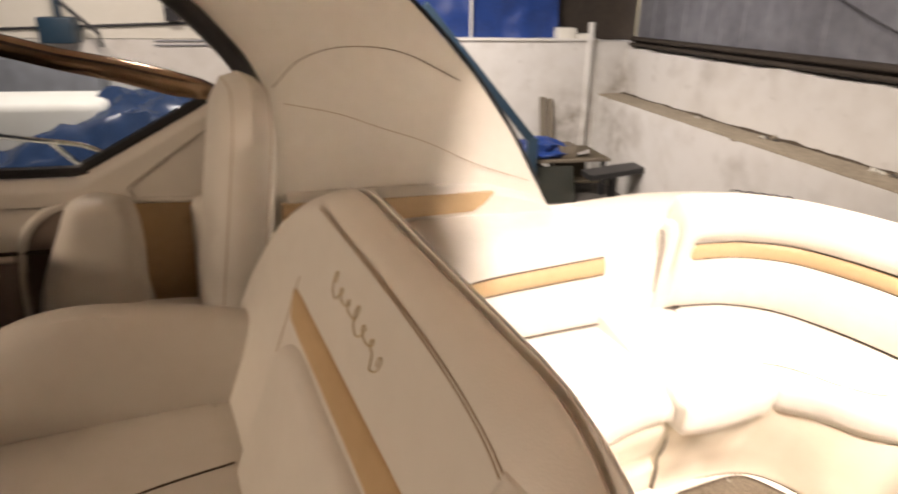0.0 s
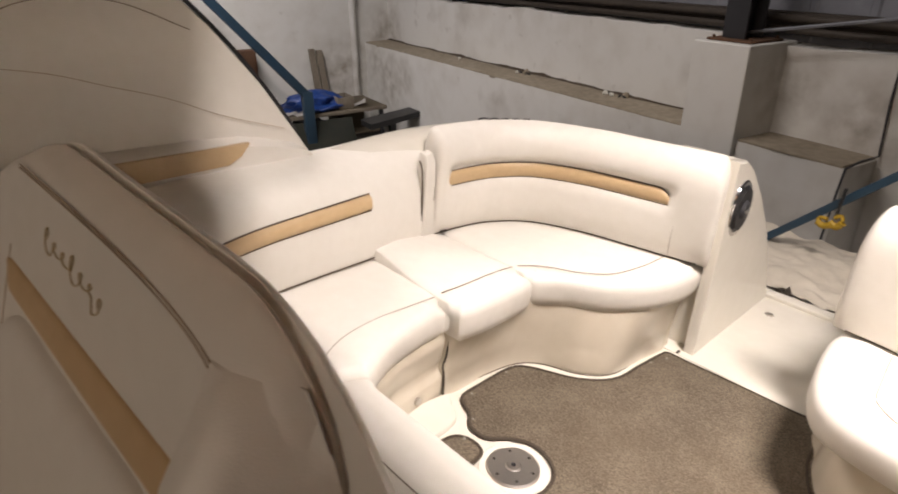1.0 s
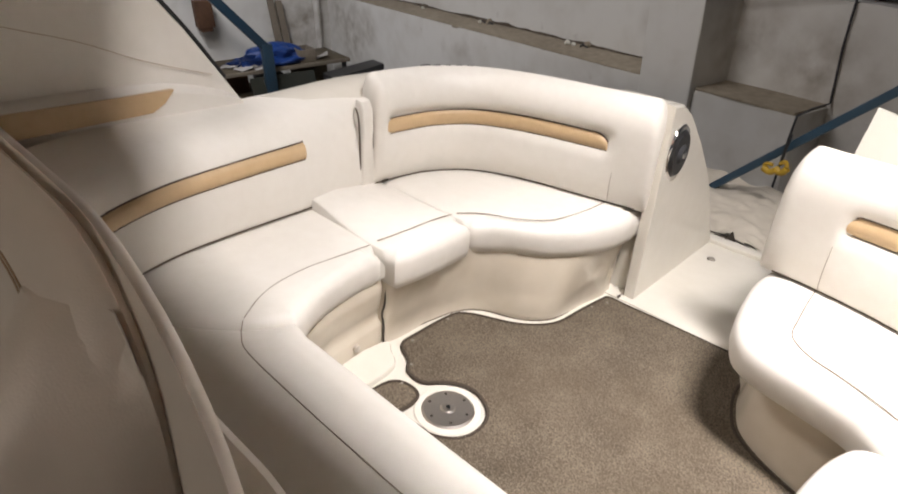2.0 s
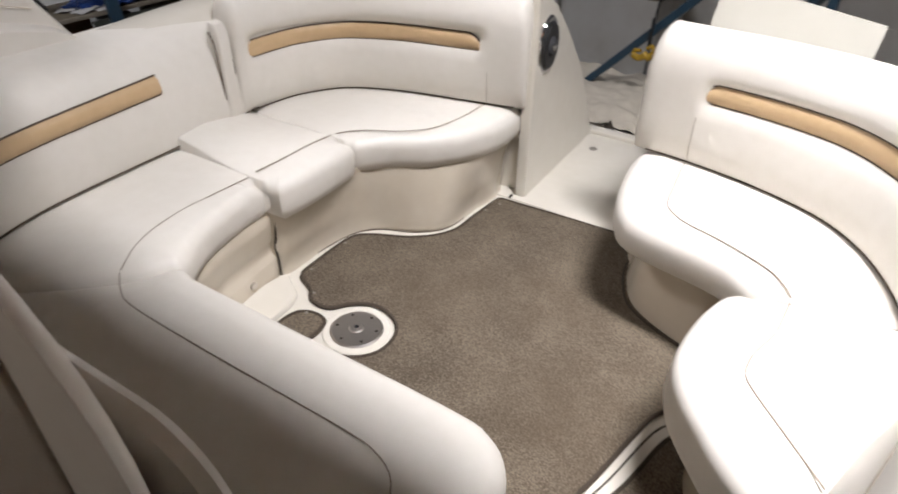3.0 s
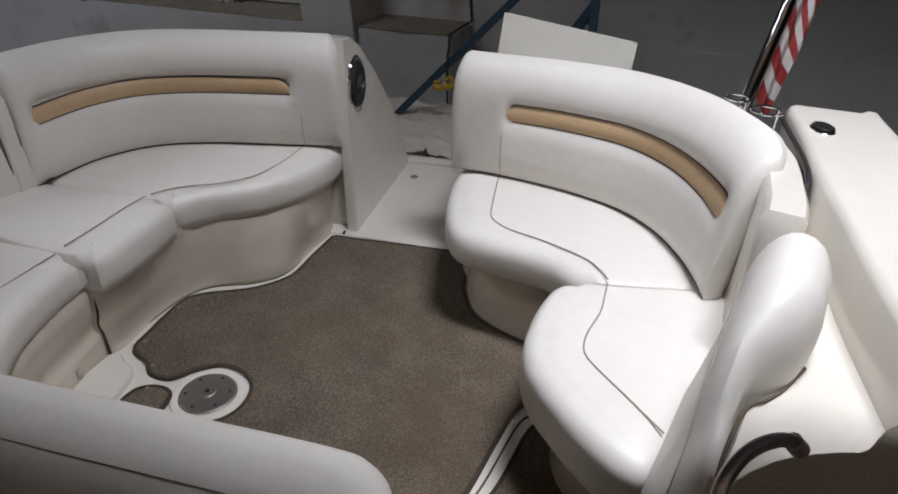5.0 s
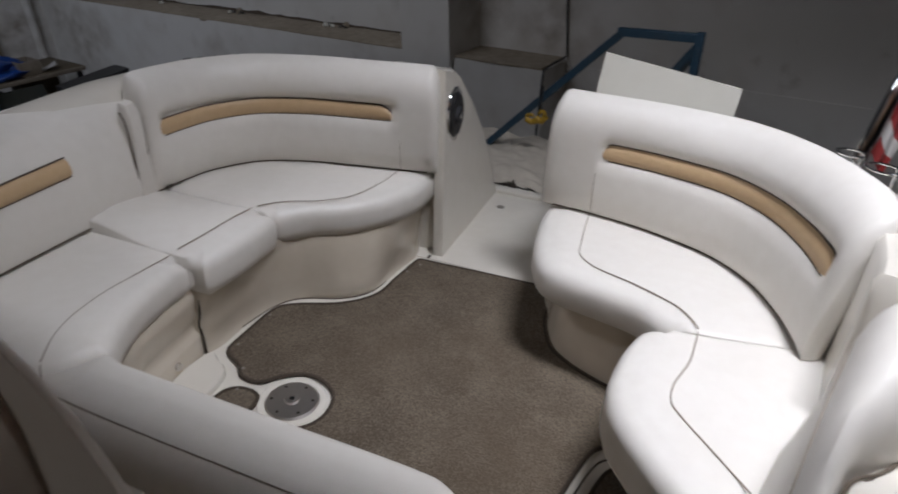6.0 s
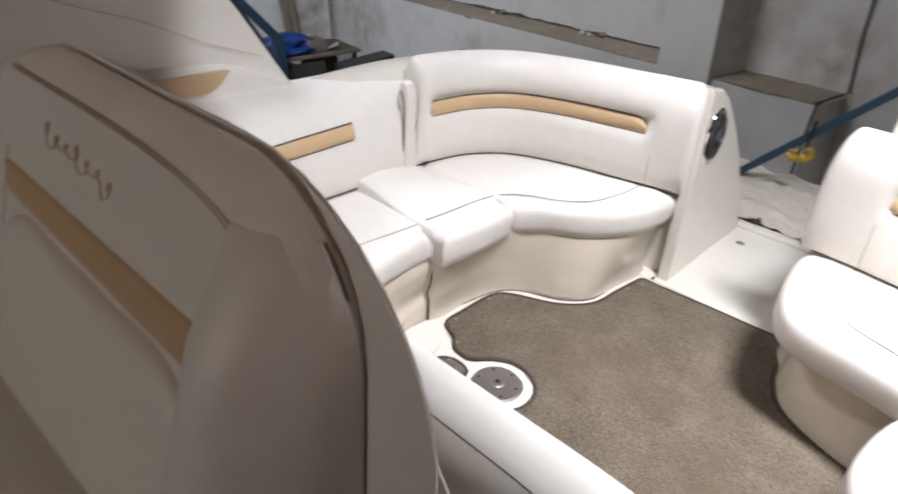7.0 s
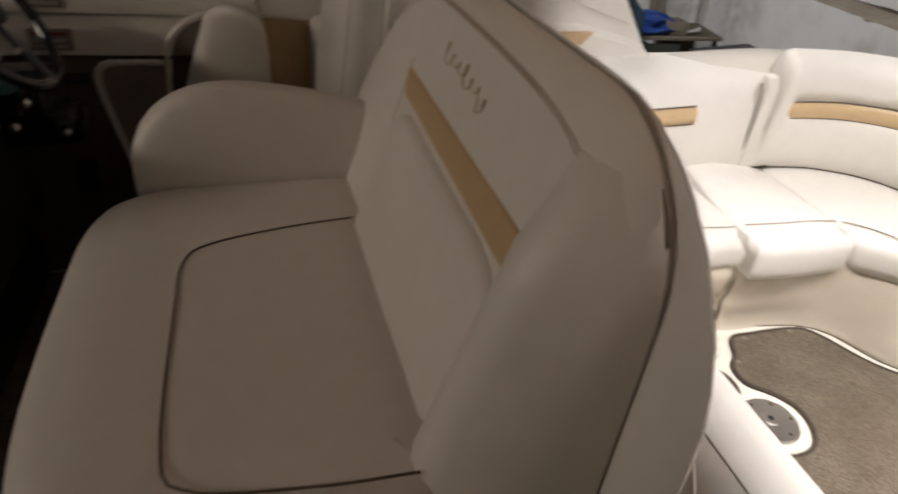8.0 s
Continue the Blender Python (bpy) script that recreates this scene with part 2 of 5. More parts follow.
def curve_through(points, step=0.03, closed=False):
    """A smooth line through the points, at even steps."""
    p = [Vector(q) for q in points]
    n, dense = len(p), []
    for i in range(n if closed else n - 1):
        if closed:
            a, b, c, d = p[i - 1], p[i], p[(i + 1) % n], p[(i + 2) % n]
        else:
            b, c = p[i], p[i + 1]
            a = p[i - 1] if i else b - (c - b)
            d = p[i + 2] if i + 2 < n else c + (c - b)
        for k in range(12):
            t = k / 12
            dense.append(0.5 * ((2 * b) + (c - a) * t + (2 * a - 5 * b + 4 * c - d) * t * t + (3 * b - a - 3 * c + d) * t ** 3))
    dense.append(p[0].copy() if closed else p[-1].copy())
    out, left = [dense[0]], 0.0
    for a, b in zip(dense, dense[1:]):
        gap = (b - a).length
        if gap < 1e-9:
            continue
        pos = step - left
        while pos <= gap:
            out.append(a.lerp(b, pos / gap))
            pos += step
        left = gap - (pos - step)
    if closed:
        if (out[-1] - out[0]).length < step * 0.5:
            out.pop()
    elif (out[-1] - dense[-1]).length > step * 0.3:
        out.append(dense[-1])
    else:
        out[-1] = dense[-1]
    return out


def rings_mesh(rings, closed_ring=True, cap=(True, True)):
    bm = bmesh.new()
    vs = [[bm.verts.new(v) for v in r] for r in rings]
    n = len(rings[0])
    for a, b in zip(vs, vs[1:]):
        for i in range(n if closed_ring else n - 1):
            j = (i + 1) % n
            bm.faces.new((a[i], a[j], b[j], b[i]))
    if closed_ring and cap[0]:
        bm.faces.new(vs[0])
    if closed_ring and cap[1]:
        bm.faces.new(vs[-1])
    return bm


def offset_loop(loop, d):
    """A closed plan outline, given counter-clockwise, moved inwards by d."""
    out, n = [], len(loop)
    for i in range(n):
        a, b, c = loop[i - 1], loop[i], loop[(i + 1) % n]
        u, v = (b - a).to_2d(), (c - b).to_2d()
        u = u.normalized() if u.length > 1e-9 else v.normalized()
        v = v.normalized() if v.length > 1e-9 else u
        na, nb = Vector((-u.y, u.x)), Vector((-v.y, v.x))
        m = na + nb
        m = m.normalized() if m.length > 1e-6 else na
        k = d / max(0.5, m.dot(na))
        out.append(Vector((b.x + m.x * k, b.y + m.y * k, 0)))
    return out


def march(loop, d):
    """The outline moved inwards by d; places that would cross the outline again are drawn together."""
    if not d:
        return loop
    raw = offset_loop(loop, d)
    a = np.array([(p.x, p.y) for p in loop])
    b = np.roll(a, -1, axis=0)
    q = np.array([(p.x, p.y) for p in raw])
    ab = b - a
    s = np.clip(((q[:, None] - a) * ab).sum(2) / np.maximum(1e-12, (ab ** 2).sum(1)), 0, 1)
    near = np.linalg.norm(a + s[..., None] * ab - q[:, None], axis=2).min(1)
    good = near > abs(d) * 0.95
    n = len(loop)
    if good.sum() < 4:
        return raw
    ok = np.flatnonzero(good)
    for k, i in enumerate(ok):
        j = ok[(k + 1) % len(ok)]
        gap = (j - i) % n
        for m in range(1, gap):
            raw[(i + m) % n] = raw[i].lerp(raw[j], m / gap)
    return raw


def slab(outline, levels, step=0.03, smooth=True, crown=0.0):
    """A body over a plan outline (counter-clockwise); levels: (inward offset, z) from the bottom to the top."""
    pts = [Vector((x, y, 0)) for x, y in outline]
    loop = curve_through(pts, step, True) if smooth else pts
    rings = [[Vector((p.x, p.y, z)) for p in (march(loop, d) if smooth else offset_loop(loop, d))] for d, z in levels]
    bm = rings_mesh(rings, True, (True, False))
    top = [(v.x, v.y) for v in rings[-1]]
    n, z1 = len(top), levels[-1][1]
    edge = np.array(top)
    grid = []
    gap = 0.04
    for gx in np.arange(edge[:, 0].min(), edge[:, 0].max(), gap):
        for gy in np.arange(edge[:, 1].min(), edge[:, 1].max(), gap):
            if np.hypot(*(edge - (gx, gy)).T).min() > gap * 0.5:
                grid.append((gx, gy))
    flat, _, faces, *_ = geometry.delaunay_2d_cdt([Vector(p) for p in top + grid], [(i, (i + 1) % n) for i in range(n)], [], 1, 1e-6)
    made = []
    for p in flat:
        far = np.hypot(*(edge - (p.x, p.y)).T).min()
        made.append(bm.verts.new((p.x, p.y, z1 + crown * (1 - math.exp(-far / 0.08)) if far > 1e-5 else z1)))
    for f in faces:
        bm.faces.new([made[i] for i in f])
    bmesh.ops.remove_doubles(bm, verts=bm.verts, dist=2e-5)
    return bm


def loft(foot, top, levels, dense=10):
    """A body between two plan outlines with as many points; levels: (share of the top outline, z)."""
    def line(points):
        p, out = [Vector((x, y, 0)) for x, y in points], []
        for i in range(len(p)):
            a, b, c, d = p[i - 1], p[i], p[(i + 1) % len(p)], p[(i + 2) % len(p)]
            for k in range(dense):
                t = k / dense
                out.append(0.5 * ((2 * b) + (c - a) * t + (2 * a - 5 * b + 4 * c - d) * t * t + (3 * b - a - 3 * c + d) * t ** 3))
        return out
    low, high = line(foot), line(top)
    return rings_mesh([[a.lerp(b, k) + Vector((0, 0, z)) for a, b in zip(low, high)] for k, z in levels])


def cushion_levels(z0, z1, r=0.045, puff=0.008, tuck=0.02):
    lv = [(tuck + 0.01, z0), (tuck * 0.4, z0 + 0.02), (0.0, z0 + 0.05)]
    for a in range(0, 91, 18):
        lv.append((r * (1 - math.cos(radians(a))), z1 - puff - r + r * math.sin(radians(a))))
    lv += [(r + 0.02, z1 - puff * 0.35), (r + 0.04, z1)]
    return lv


def square_edge(bm, top, test):
    """Firm cushion edges where two cushions meet: the round of the top is drawn up to a tight corner."""
    for v in bm.verts:
        if top - 0.07 < v.co.z < top and test(v.co.x, v.co.y):
            v.co.z += (top - 0.003 - v.co.z) * 0.78 if v.co.z < top - 0.003 else 0.0
    return bm


def swept(path, profile, ends=0.03, step=0.03, lean=lambda u: 0.0, plain=None, share=lambda u: 0.0, blunt=0.45):
    """A profile of (outward, z) carried along a plan path; outward lies to the path's left. ends: radius of rounded ends; plain: a second profile, taken by share(u)."""
    line = curve_through([Vector((x, y, 0)) for x, y in path], step)
    tang = []
    for i in range(len(line)):
        a, b = line[max(0, i - 1)], line[min(len(line) - 1, i + 1)]
        tang.append((b - a).normalized())
    cx = sum(o for o, z in profile) / len(profile)
    cz = sum(z for o, z in profile) / len(profile)
    low = min(z for o, z in profile)
    shape = lambda u: [(p[0] + (q[0] - p[0]) * share(u), z) for p, q, z in zip(profile, plain, [p[1] for p in profile])]
    def ring(p, t, k, u):
        side = Vector((-t.y, t.x, 0))
        return [p + side * (cx + (o - cx) * k + lean(u) * (z - profile[0][1])) + Vector((0, 0, low + (z - low) * (0.5 + 0.5 * k))) for o, z in (shape(u) if plain else profile)]
    turn = [(ends * math.sin(radians(a)), blunt + (1 - blunt) * math.cos(radians(a))) for a in (18, 36, 52, 66, 78, 88)] if ends else []
    rings = []
    if ends:
        for e, k in turn[::-1]:
            rings.append(ring(line[0] - tang[0] * e, tang[0], k, 0.0))
    rings += [ring(p, t, 1, i / (len(line) - 1)) for i, (p, t) in enumerate(zip(line, tang))]
    if ends:
        for e, k in turn:
            rings.append(ring(line[-1] + tang[-1] * e, tang[-1], k, 1.0))
    return rings_mesh(rings)


def tube(points, r, sides=6, step=0.02, closed=False, smooth=True):
    line = curve_through(points, step, closed) if smooth else [Vector(p) for p in points]
    if closed:
        line.append(line[0].copy())
    rings, up = [], None
    for i, p in enumerate(line):
        t = (line[min(i + 1, len(line) - 1)] - line[max(i - 1, 0)]).normalized()
        if up is None:
            up = t.orthogonal().normalized()
        up = (up - t * up.dot(t)).normalized()
        w = t.cross(up)
        rings.append([p + (up * math.cos(2 * math.pi * k / sides) + w * math.sin(2 * math.pi * k / sides)) * r for k in range(sides)])
    return rings_mesh(rings)


def box(x0, x1, y0, y1, z0, z1, bevel=0.0, seg=2):
    bm = bmesh.new()
    bmesh.ops.create_cube(bm, size=1)
    for v in bm.verts:
        v.co = Vector((x0 if v.co.x < 0 else x1, y0 if v.co.y < 0 else y1, z0 if v.co.z < 0 else z1))
    if bevel:
        bmesh.ops.bevel(bm, geom=list(bm.edges), offset=bevel, segments=seg, affect="EDGES", profile=0.5)
    return bm


def beam(a, b, w, h):
    """A square bar from a to b."""
    a, b = Vector(a), Vector(b)
    t = (b - a).normalized()
    up = Vector((0, 0, 1)) if abs(t.z) < 0.95 else Vector((0, 1, 0))
    s = t.cross(up).normalized()
    u = s.cross(t)
    ring = lambda p: [p + s * x * w / 2 + u * z * h / 2 for x, z in ((-1, -1), (1, -1), (1, 1), (-1, 1))]
    bm = rings_mesh([ring(a), ring(b)])
    bmesh.ops.bevel(bm, geom=list(bm.edges), offset=min(w, h) * 0.08, segments=1, affect="EDGES")
    return bm


def disc(centre, r0, r1, z0, z1, sides=40):
    """A round plate with a chamfered rim."""
    c = Vector(centre)
    ring = lambda r, z: [c + Vector((r * math.cos(2 * math.pi * k / sides), r * math.sin(2 * math.pi * k / sides), z)) for k in range(sides)]
    return rings_mesh([ring(r0, z0), ring(r0, z1 - (r0 - r1)), ring(r1, z1)])


def join(*meshes):
    bm = bmesh.new()
    for m in meshes:
        me = bpy.data.meshes.new("tmp")
        m.to_mesh(me)
        m.free()
        bm.from_mesh(me)
        bpy.data.meshes.remove(me)
    return bm


def on_face(profile):
    """Outward place of the front face at height z."""
    def f(z):
        for (o0, z0), (o1, z1) in zip(profile, profile[1:]):
            if z0 <= z <= z1:
                return o0 + (o1 - o0) * (z - z0) / max(1e-6, z1 - z0)
        return profile[0][0]
    return f


def face_line(path, step=0.02):
    line = curve_through([Vector((x, y, 0)) for x, y in path], step)
    out = []
    for i, p in enumerate(line):
        t = (line[min(i + 1, len(line) - 1)] - line[max(i - 1, 0)]).normalized()
        out.append((p, Vector((-t.y, t.x, 0))))
    return out


def band(line, lo, hi, zs, face, proud=0.008, lean=lambda u: 0.0):
    """A padded strip on a swept face; lo, hi: share of the line; zs(u) gives its lower and upper edge."""
    n = len(line)
    i0, i1 = int(lo * (n - 1)), int(hi * (n - 1))
    rings = []
    for i in range(i0, i1 + 1):
        u = (i - i0) / (i1 - i0)
        z0, z1 = zs(u)
        p, side = line[i]
        tip = lean(i / (n - 1))
        ring = []
        for k in range(7):
            s = k / 6
            z = z0 + (z1 - z0) * s
            ring.append(p + side * (face(z) + tip * (z - 0.425) - proud * math.sin(math.pi * s) ** 0.5) + Vector((0, 0, z)))
        ring.append(p + side * (face(z1) + tip * (z1 - 0.425) + 0.02) + Vector((0, 0, z1)))
        ring.append(p + side * (face(z0) + tip * (z0 - 0.425) + 0.02) + Vector((0, 0, z0)))
        rings.append(ring)
    return rings_mesh(rings)


def face_seam(line, lo, hi, z, face, r=0.0028, lean=lambda u: 0.0):
    n = len(line)
    pts = []
    i0, i1 = int(lo * (n - 1)), int(hi * (n - 1))
    for i in range(i0, i1 + 1):
        u = (i - i0) / max(1, i1 - i0)
        zz = z(u)
        p, side = line[i]
        pts.append(p + side * (face(zz) + lean(i / (n - 1)) * (zz - 0.425) - 0.001) + Vector((0, 0, zz)))
    return tube(pts, r, 6, 0.02, smooth=False)


def shell(xl, xr_list, tops, ys, lean0, rr, rl, low=0.44):
    rings = []
    for k0, (y, top, xr) in enumerate(zip(ys, tops, xr_list)):
        r = rr[k0] if type(rr) is list else rr
        lean = lean0 * (1 - (y + 1.135) / 0.255)
        loop = [(xl, low), (xl * 0.5 + xr * 0.5, low), (xr, low)] + [(xr, low + (top - r - low) * k / 5) for k in range(1, 6)]
        loop += [(xr - r + r * math.cos(radians(a)), top - r + r * math.sin(radians(a))) for a in range(9, 91, 9)]
        loop += [(xl + rl + rl * math.cos(radians(a)), top - rl + rl * math.sin(radians(a))) for a in range(90, 181, 9)]
        loop += [(xl, low + (top - rl - low) * k / 4) for k in range(3, 0, -1)]
        rings.append([Vector((x, y - (1.15 - z) * lean, z)) for x, z in loop])
    return rings


# ---- boat: floor ----
Z_SEAT = 0.42
floor = tagged(part("cockpit_floor", box(-1.0, 1.75, -2.6, 1.06, -0.06, 0.0), GEL, smooth=False), "cream gelcoat cockpit floor under the carpet", "floor", kind="structure")
sill = tagged(part("transom_sill", box(-0.3, 1.0, 1.064, 2.02, -0.06, 0.004, 0.004), GEL, smooth=False), "cream gelcoat walk-through sill at the transom", "sill", kind="structure")


lip = thing("sill_lip", "low cream gelcoat lip at the end of the sill", "lip")
part("ridge", box(-0.25, 0.96, 1.93, 2.0, 0.0, 0.026, 0.008, 3), GEL, lip)


def carpet(name, outline, label, step=0.025):
    ob = thing(name, label, "carpet")
    part("mat", slab(outline, [(0.006, 0.001), (0.0, 0.003), (0.0, 0.008), (0.004, 0.011)], step), CARPET, ob)
    loop = curve_through([Vector((x, y, 0.008)) for x, y in outline], step, True)
    part("binding", tube(loop, 0.0075, 6, 0.025, True, False), BINDING, ob, "bound carpet edge, darkened for the shaded gap beside it")
    return ob


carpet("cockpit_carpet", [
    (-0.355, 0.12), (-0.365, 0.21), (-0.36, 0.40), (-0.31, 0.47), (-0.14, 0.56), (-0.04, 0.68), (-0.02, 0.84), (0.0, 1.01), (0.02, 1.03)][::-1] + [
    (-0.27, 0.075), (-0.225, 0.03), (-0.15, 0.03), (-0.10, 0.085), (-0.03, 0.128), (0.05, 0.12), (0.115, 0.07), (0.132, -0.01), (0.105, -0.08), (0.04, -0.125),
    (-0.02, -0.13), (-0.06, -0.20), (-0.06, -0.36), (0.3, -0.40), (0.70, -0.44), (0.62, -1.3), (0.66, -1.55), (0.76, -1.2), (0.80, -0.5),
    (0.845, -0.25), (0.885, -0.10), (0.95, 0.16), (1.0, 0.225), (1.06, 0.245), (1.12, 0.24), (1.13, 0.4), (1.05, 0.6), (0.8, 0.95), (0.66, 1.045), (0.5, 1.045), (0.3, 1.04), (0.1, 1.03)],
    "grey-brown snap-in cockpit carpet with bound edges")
carpet("small_carpet", [(-0.24, -0.36), (-0.10, -0.36), (-0.115, -0.2), (-0.10, -0.09), (-0.115, -0.03), (-0.17, -0.015), (-0.225, -0.045), (-0.24, -0.13)],
       "small grey-brown carpet piece beside the floor hatch", 0.015)
carpet("forward_carpet", [(0.80, -1.1), (1.20, -1.1), (1.17, -0.3), (1.14, 0.0), (1.11, 0.12), (1.07, 0.155), (1.03, 0.14), (1.0, 0.08), (0.96, -0.08), (0.90, -0.27), (0.84, -0.6)],
       "grey-brown carpet piece at the step", 0.02)

# carpet added so that the pale helm floor comes out darker
carpet("helm_carpet", [(-1.08, -2.2), (-1.08, -1.65), (-0.42, -1.78), (0.3, -1.83), (0.56, -1.72), (0.6, -1.3), (0.58, -1.12), (0.74, -1.12), (0.78, -1.3), (1.15, -1.3), (1.15, -2.55), (-0.9, -2.55)][::-1], "grey-brown carpet added on the helm floor")
groove = thing("floor_groove", "dark drain groove in the floor trim", "groove")
part("line", tube([(x, y, 0.001) for x, y in ((0.80, -0.60), (0.86, -0.27), (0.915, -0.09), (0.97, 0.12), (1.01, 0.18), (1.06, 0.195), (1.105, 0.18), (1.125, 0.13), (1.14, 0.05))], 0.003), SHADOW_GAP, groove)

plate = thing("table_base", "round brushed steel table socket in the floor", "table base")
part("flange", disc((0, 0, 0), 0.118, 0.112, 0.001, 0.006), GEL, plate, "cream gelcoat ring")
part("cover", disc((0, 0, 0), 0.09, 0.084, 0.004, 0.014), STEEL, plate)
part("socket", disc((0, 0, 0), 0.027, 0.022, 0.01, 0.019, 24), STEEL, plate, "bright socket cap")
part("socket_dimple", disc((0, 0, 0), 0.010, 0.008, 0.018, 0.0205, 16), CHROME, plate)
for k in range(6):
    a = radians(60 * k + 20)
    part("screw", disc((0.068 * math.cos(a), 0.068 * math.sin(a), 0), 0.0055, 0.004, 0.012, 0.0155, 10), SHADOW_GAP, plate)

hatch = thing("floor_hatch", "raised cream gelcoat floor hatch beside the bench", "hatch")
part("lid", slab([(-0.41, -0.38), (-0.27, -0.38), (-0.262, -0.1), (-0.275, 0.0), (-0.30, 0.035), (-0.335, 0.052), (-0.41, 0.055)], [(0.0, 0.0), (0.0, 0.014), (0.004, 0.02)], 0.012), GEL, hatch)

for x, y in ((-0.345, 0.165), (-0.245, 0.065), (-0.195, -0.03), (0.03, 0.98), (-0.35, 0.37), (0.0, 0.9)):
    snap = thing("carpet_snap", "small steel carpet snap", "snap", "carpet snaps")
    part("cap", disc((x, y, 0), 0.006, 0.004, 0.01, 0.014, 12), WORNSTEEL, snap)

# ---- boat: starboard bench ----
# the side leg and the forward leg of the bench meet in a mitre
bench = thing("side_bench", "cream vinyl side bench with a tan-striped backrest", "bench")
side_out = [(-0.90, 0.055), (-0.90, -0.85), (-0.74, -0.83), (-0.38, -0.515), (-0.30, -0.40), (-0.285, -0.37), (-0.335, -0.29), (-0.375, -0.19), (-0.40, -0.06), (-0.41, 0.05), (-0.43, 0.06)]
part("cushion", square_edge(slab(side_out, cushion_levels(0.27, Z_SEAT, 0.05), 0.02), Z_SEAT, lambda x, y: y > -0.04 and x < -0.46), VINYL, bench)
part("piping", tube([(x, y, Z_SEAT) for x, y in ((-0.465, 0.05), (-0.475, -0.1), (-0.48, -0.2), (-0.465, -0.32), (-0.43, -0.41), (-0.37, -0.495))], 0.0018), PIPING, bench)
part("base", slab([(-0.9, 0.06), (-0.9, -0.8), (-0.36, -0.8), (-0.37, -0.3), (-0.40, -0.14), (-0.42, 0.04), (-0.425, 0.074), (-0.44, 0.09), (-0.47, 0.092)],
     [(0.0, 0.0), (0.0, 0.080), (0.004, 0.092), (0.015, 0.104), (0.018, 0.125), (0.014, 0.15), (0.004, 0.17), (0.002, 0.20), (-0.004, 0.23), (-0.006, 0.26), (0.01, 0.30)], 0.02), SHADED_GEL, bench, "moulded gelcoat seat base in a shade-browned tone")
part("seam", tube([(-0.419, 0.083, 0.0), (-0.420, 0.083, 0.07), (-0.424, 0.083, 0.10), (-0.430, 0.083, 0.13), (-0.418, 0.083, 0.17), (-0.412, 0.083, 0.22), (-0.404, 0.083, 0.275)], 0.0042), SHADOW_GAP, bench)
part("drain_cap", tube([(-0.41, -0.06, 0.055), (-0.40, -0.06, 0.055)], 0.014, 12, smooth=False), STEEL, bench)

fore = thing("aft_facing_bench", "cream vinyl bench cushion behind the helm seat", "bench")
fore_out = [(-0.285, -0.385), (-0.375, -0.525), (-0.73, -0.845), (-0.73, -1.0), (0.3, -1.02), (0.78, -1.02), (0.795, -0.8), (0.795, -0.58), (0.775, -0.475), (0.71, -0.41), (0.60, -0.39), (0.2, -0.388), (-0.1, -0.386), (-0.22, -0.385)]
bm = slab(fore_out, cushion_levels(0.20, Z_SEAT, 0.055), 0.02)
for v in bm.verts:
    share = min(1.0, max(0.0, (v.co.x + 0.48) / 0.08)) * min(1.0, max(0.0, (0.64 - v.co.x) / 0.06))
    fall = 0.016 * min(1.0, max(0.0, (-0.575 - v.co.y) / 0.03)) + 0.55 * max(0.0, -0.60 - v.co.y)
    if v.co.z > 0.26:
        v.co.z = min(v.co.z, max(0.25, Z_SEAT - fall * share))
part("cushion", bm, VINYL, fore)
part("piping", tube([(x, y, Z_SEAT) for x, y in ((-0.36, -0.505), (-0.3, -0.545), (-0.22, -0.57), (0.04, -0.578), (0.30, -0.58), (0.47, -0.582), (0.54, -0.59), (0.60, -0.62), (0.63, -0.68), (0.635, -0.80), (0.635, -0.95))], 0.0018), PIPING, fore)
part("backrest", rings_mesh(shell(-0.50, [0.55, 0.585, 0.59, 0.58, 0.55], [0.80, 0.822, 0.828, 0.815, 0.79], [-0.96, -0.945, -0.925, -0.91, -0.902], 0.0, 0.14, 0.14, 0.36)), VINYL, fore, "cream vinyl back pad of the bench")
part("base", slab([(-0.4, -1.0), (0.76, -1.0), (0.765, -0.6), (0.74, -0.48), (0.68, -0.43), (0.4, -0.42), (-0.4, -0.42)], [(0.02, 0.0), (0.02, 0.1), (0.0, 0.14), (0.0, 0.24)], 0.025), GEL, fore, "moulded cream gelcoat seat base")

# ---- boat: aft sofas ----
AFT_PROFILE = [(0.0, 0.425), (-0.024, 0.455), (-0.037, 0.52), (-0.040, 0.60), (-0.034, 0.648), (-0.024, 0.658), (-0.024, 0.722), (-0.036, 0.733), (-0.046, 0.762), (-0.040, 0.80), (-0.018, 0.848), (0.018, 0.872), (0.05, 0.882), (0.076, 0.868), (0.092, 0.82), (0.096, 0.6), (0.096, 0.425)]
AFT_PLAIN = [(0.0, 0), (-0.024, 0), (-0.037, 0), (-0.043, 0), (-0.045, 0), (-0.046, 0), (-0.047, 0), (-0.047, 0), (-0.046, 0)] + AFT_PROFILE[9:]
PORT_LEVELS = [(0.004, 0.0), (0.012, 0.06), (0.018, 0.12), (0.03, 0.18), (0.05, 0.26), (0.06, 0.32)]
BASE_LEVELS = [(0.10, 0.0), (0.02, 0.010), (0.0, 0.03), (0.02, 0.082), (0.12, 0.096), (0.16, 0.13), (0.36, 0.19), (0.72, 0.25), (0.98, 0.29), (1.0, 0.30)]


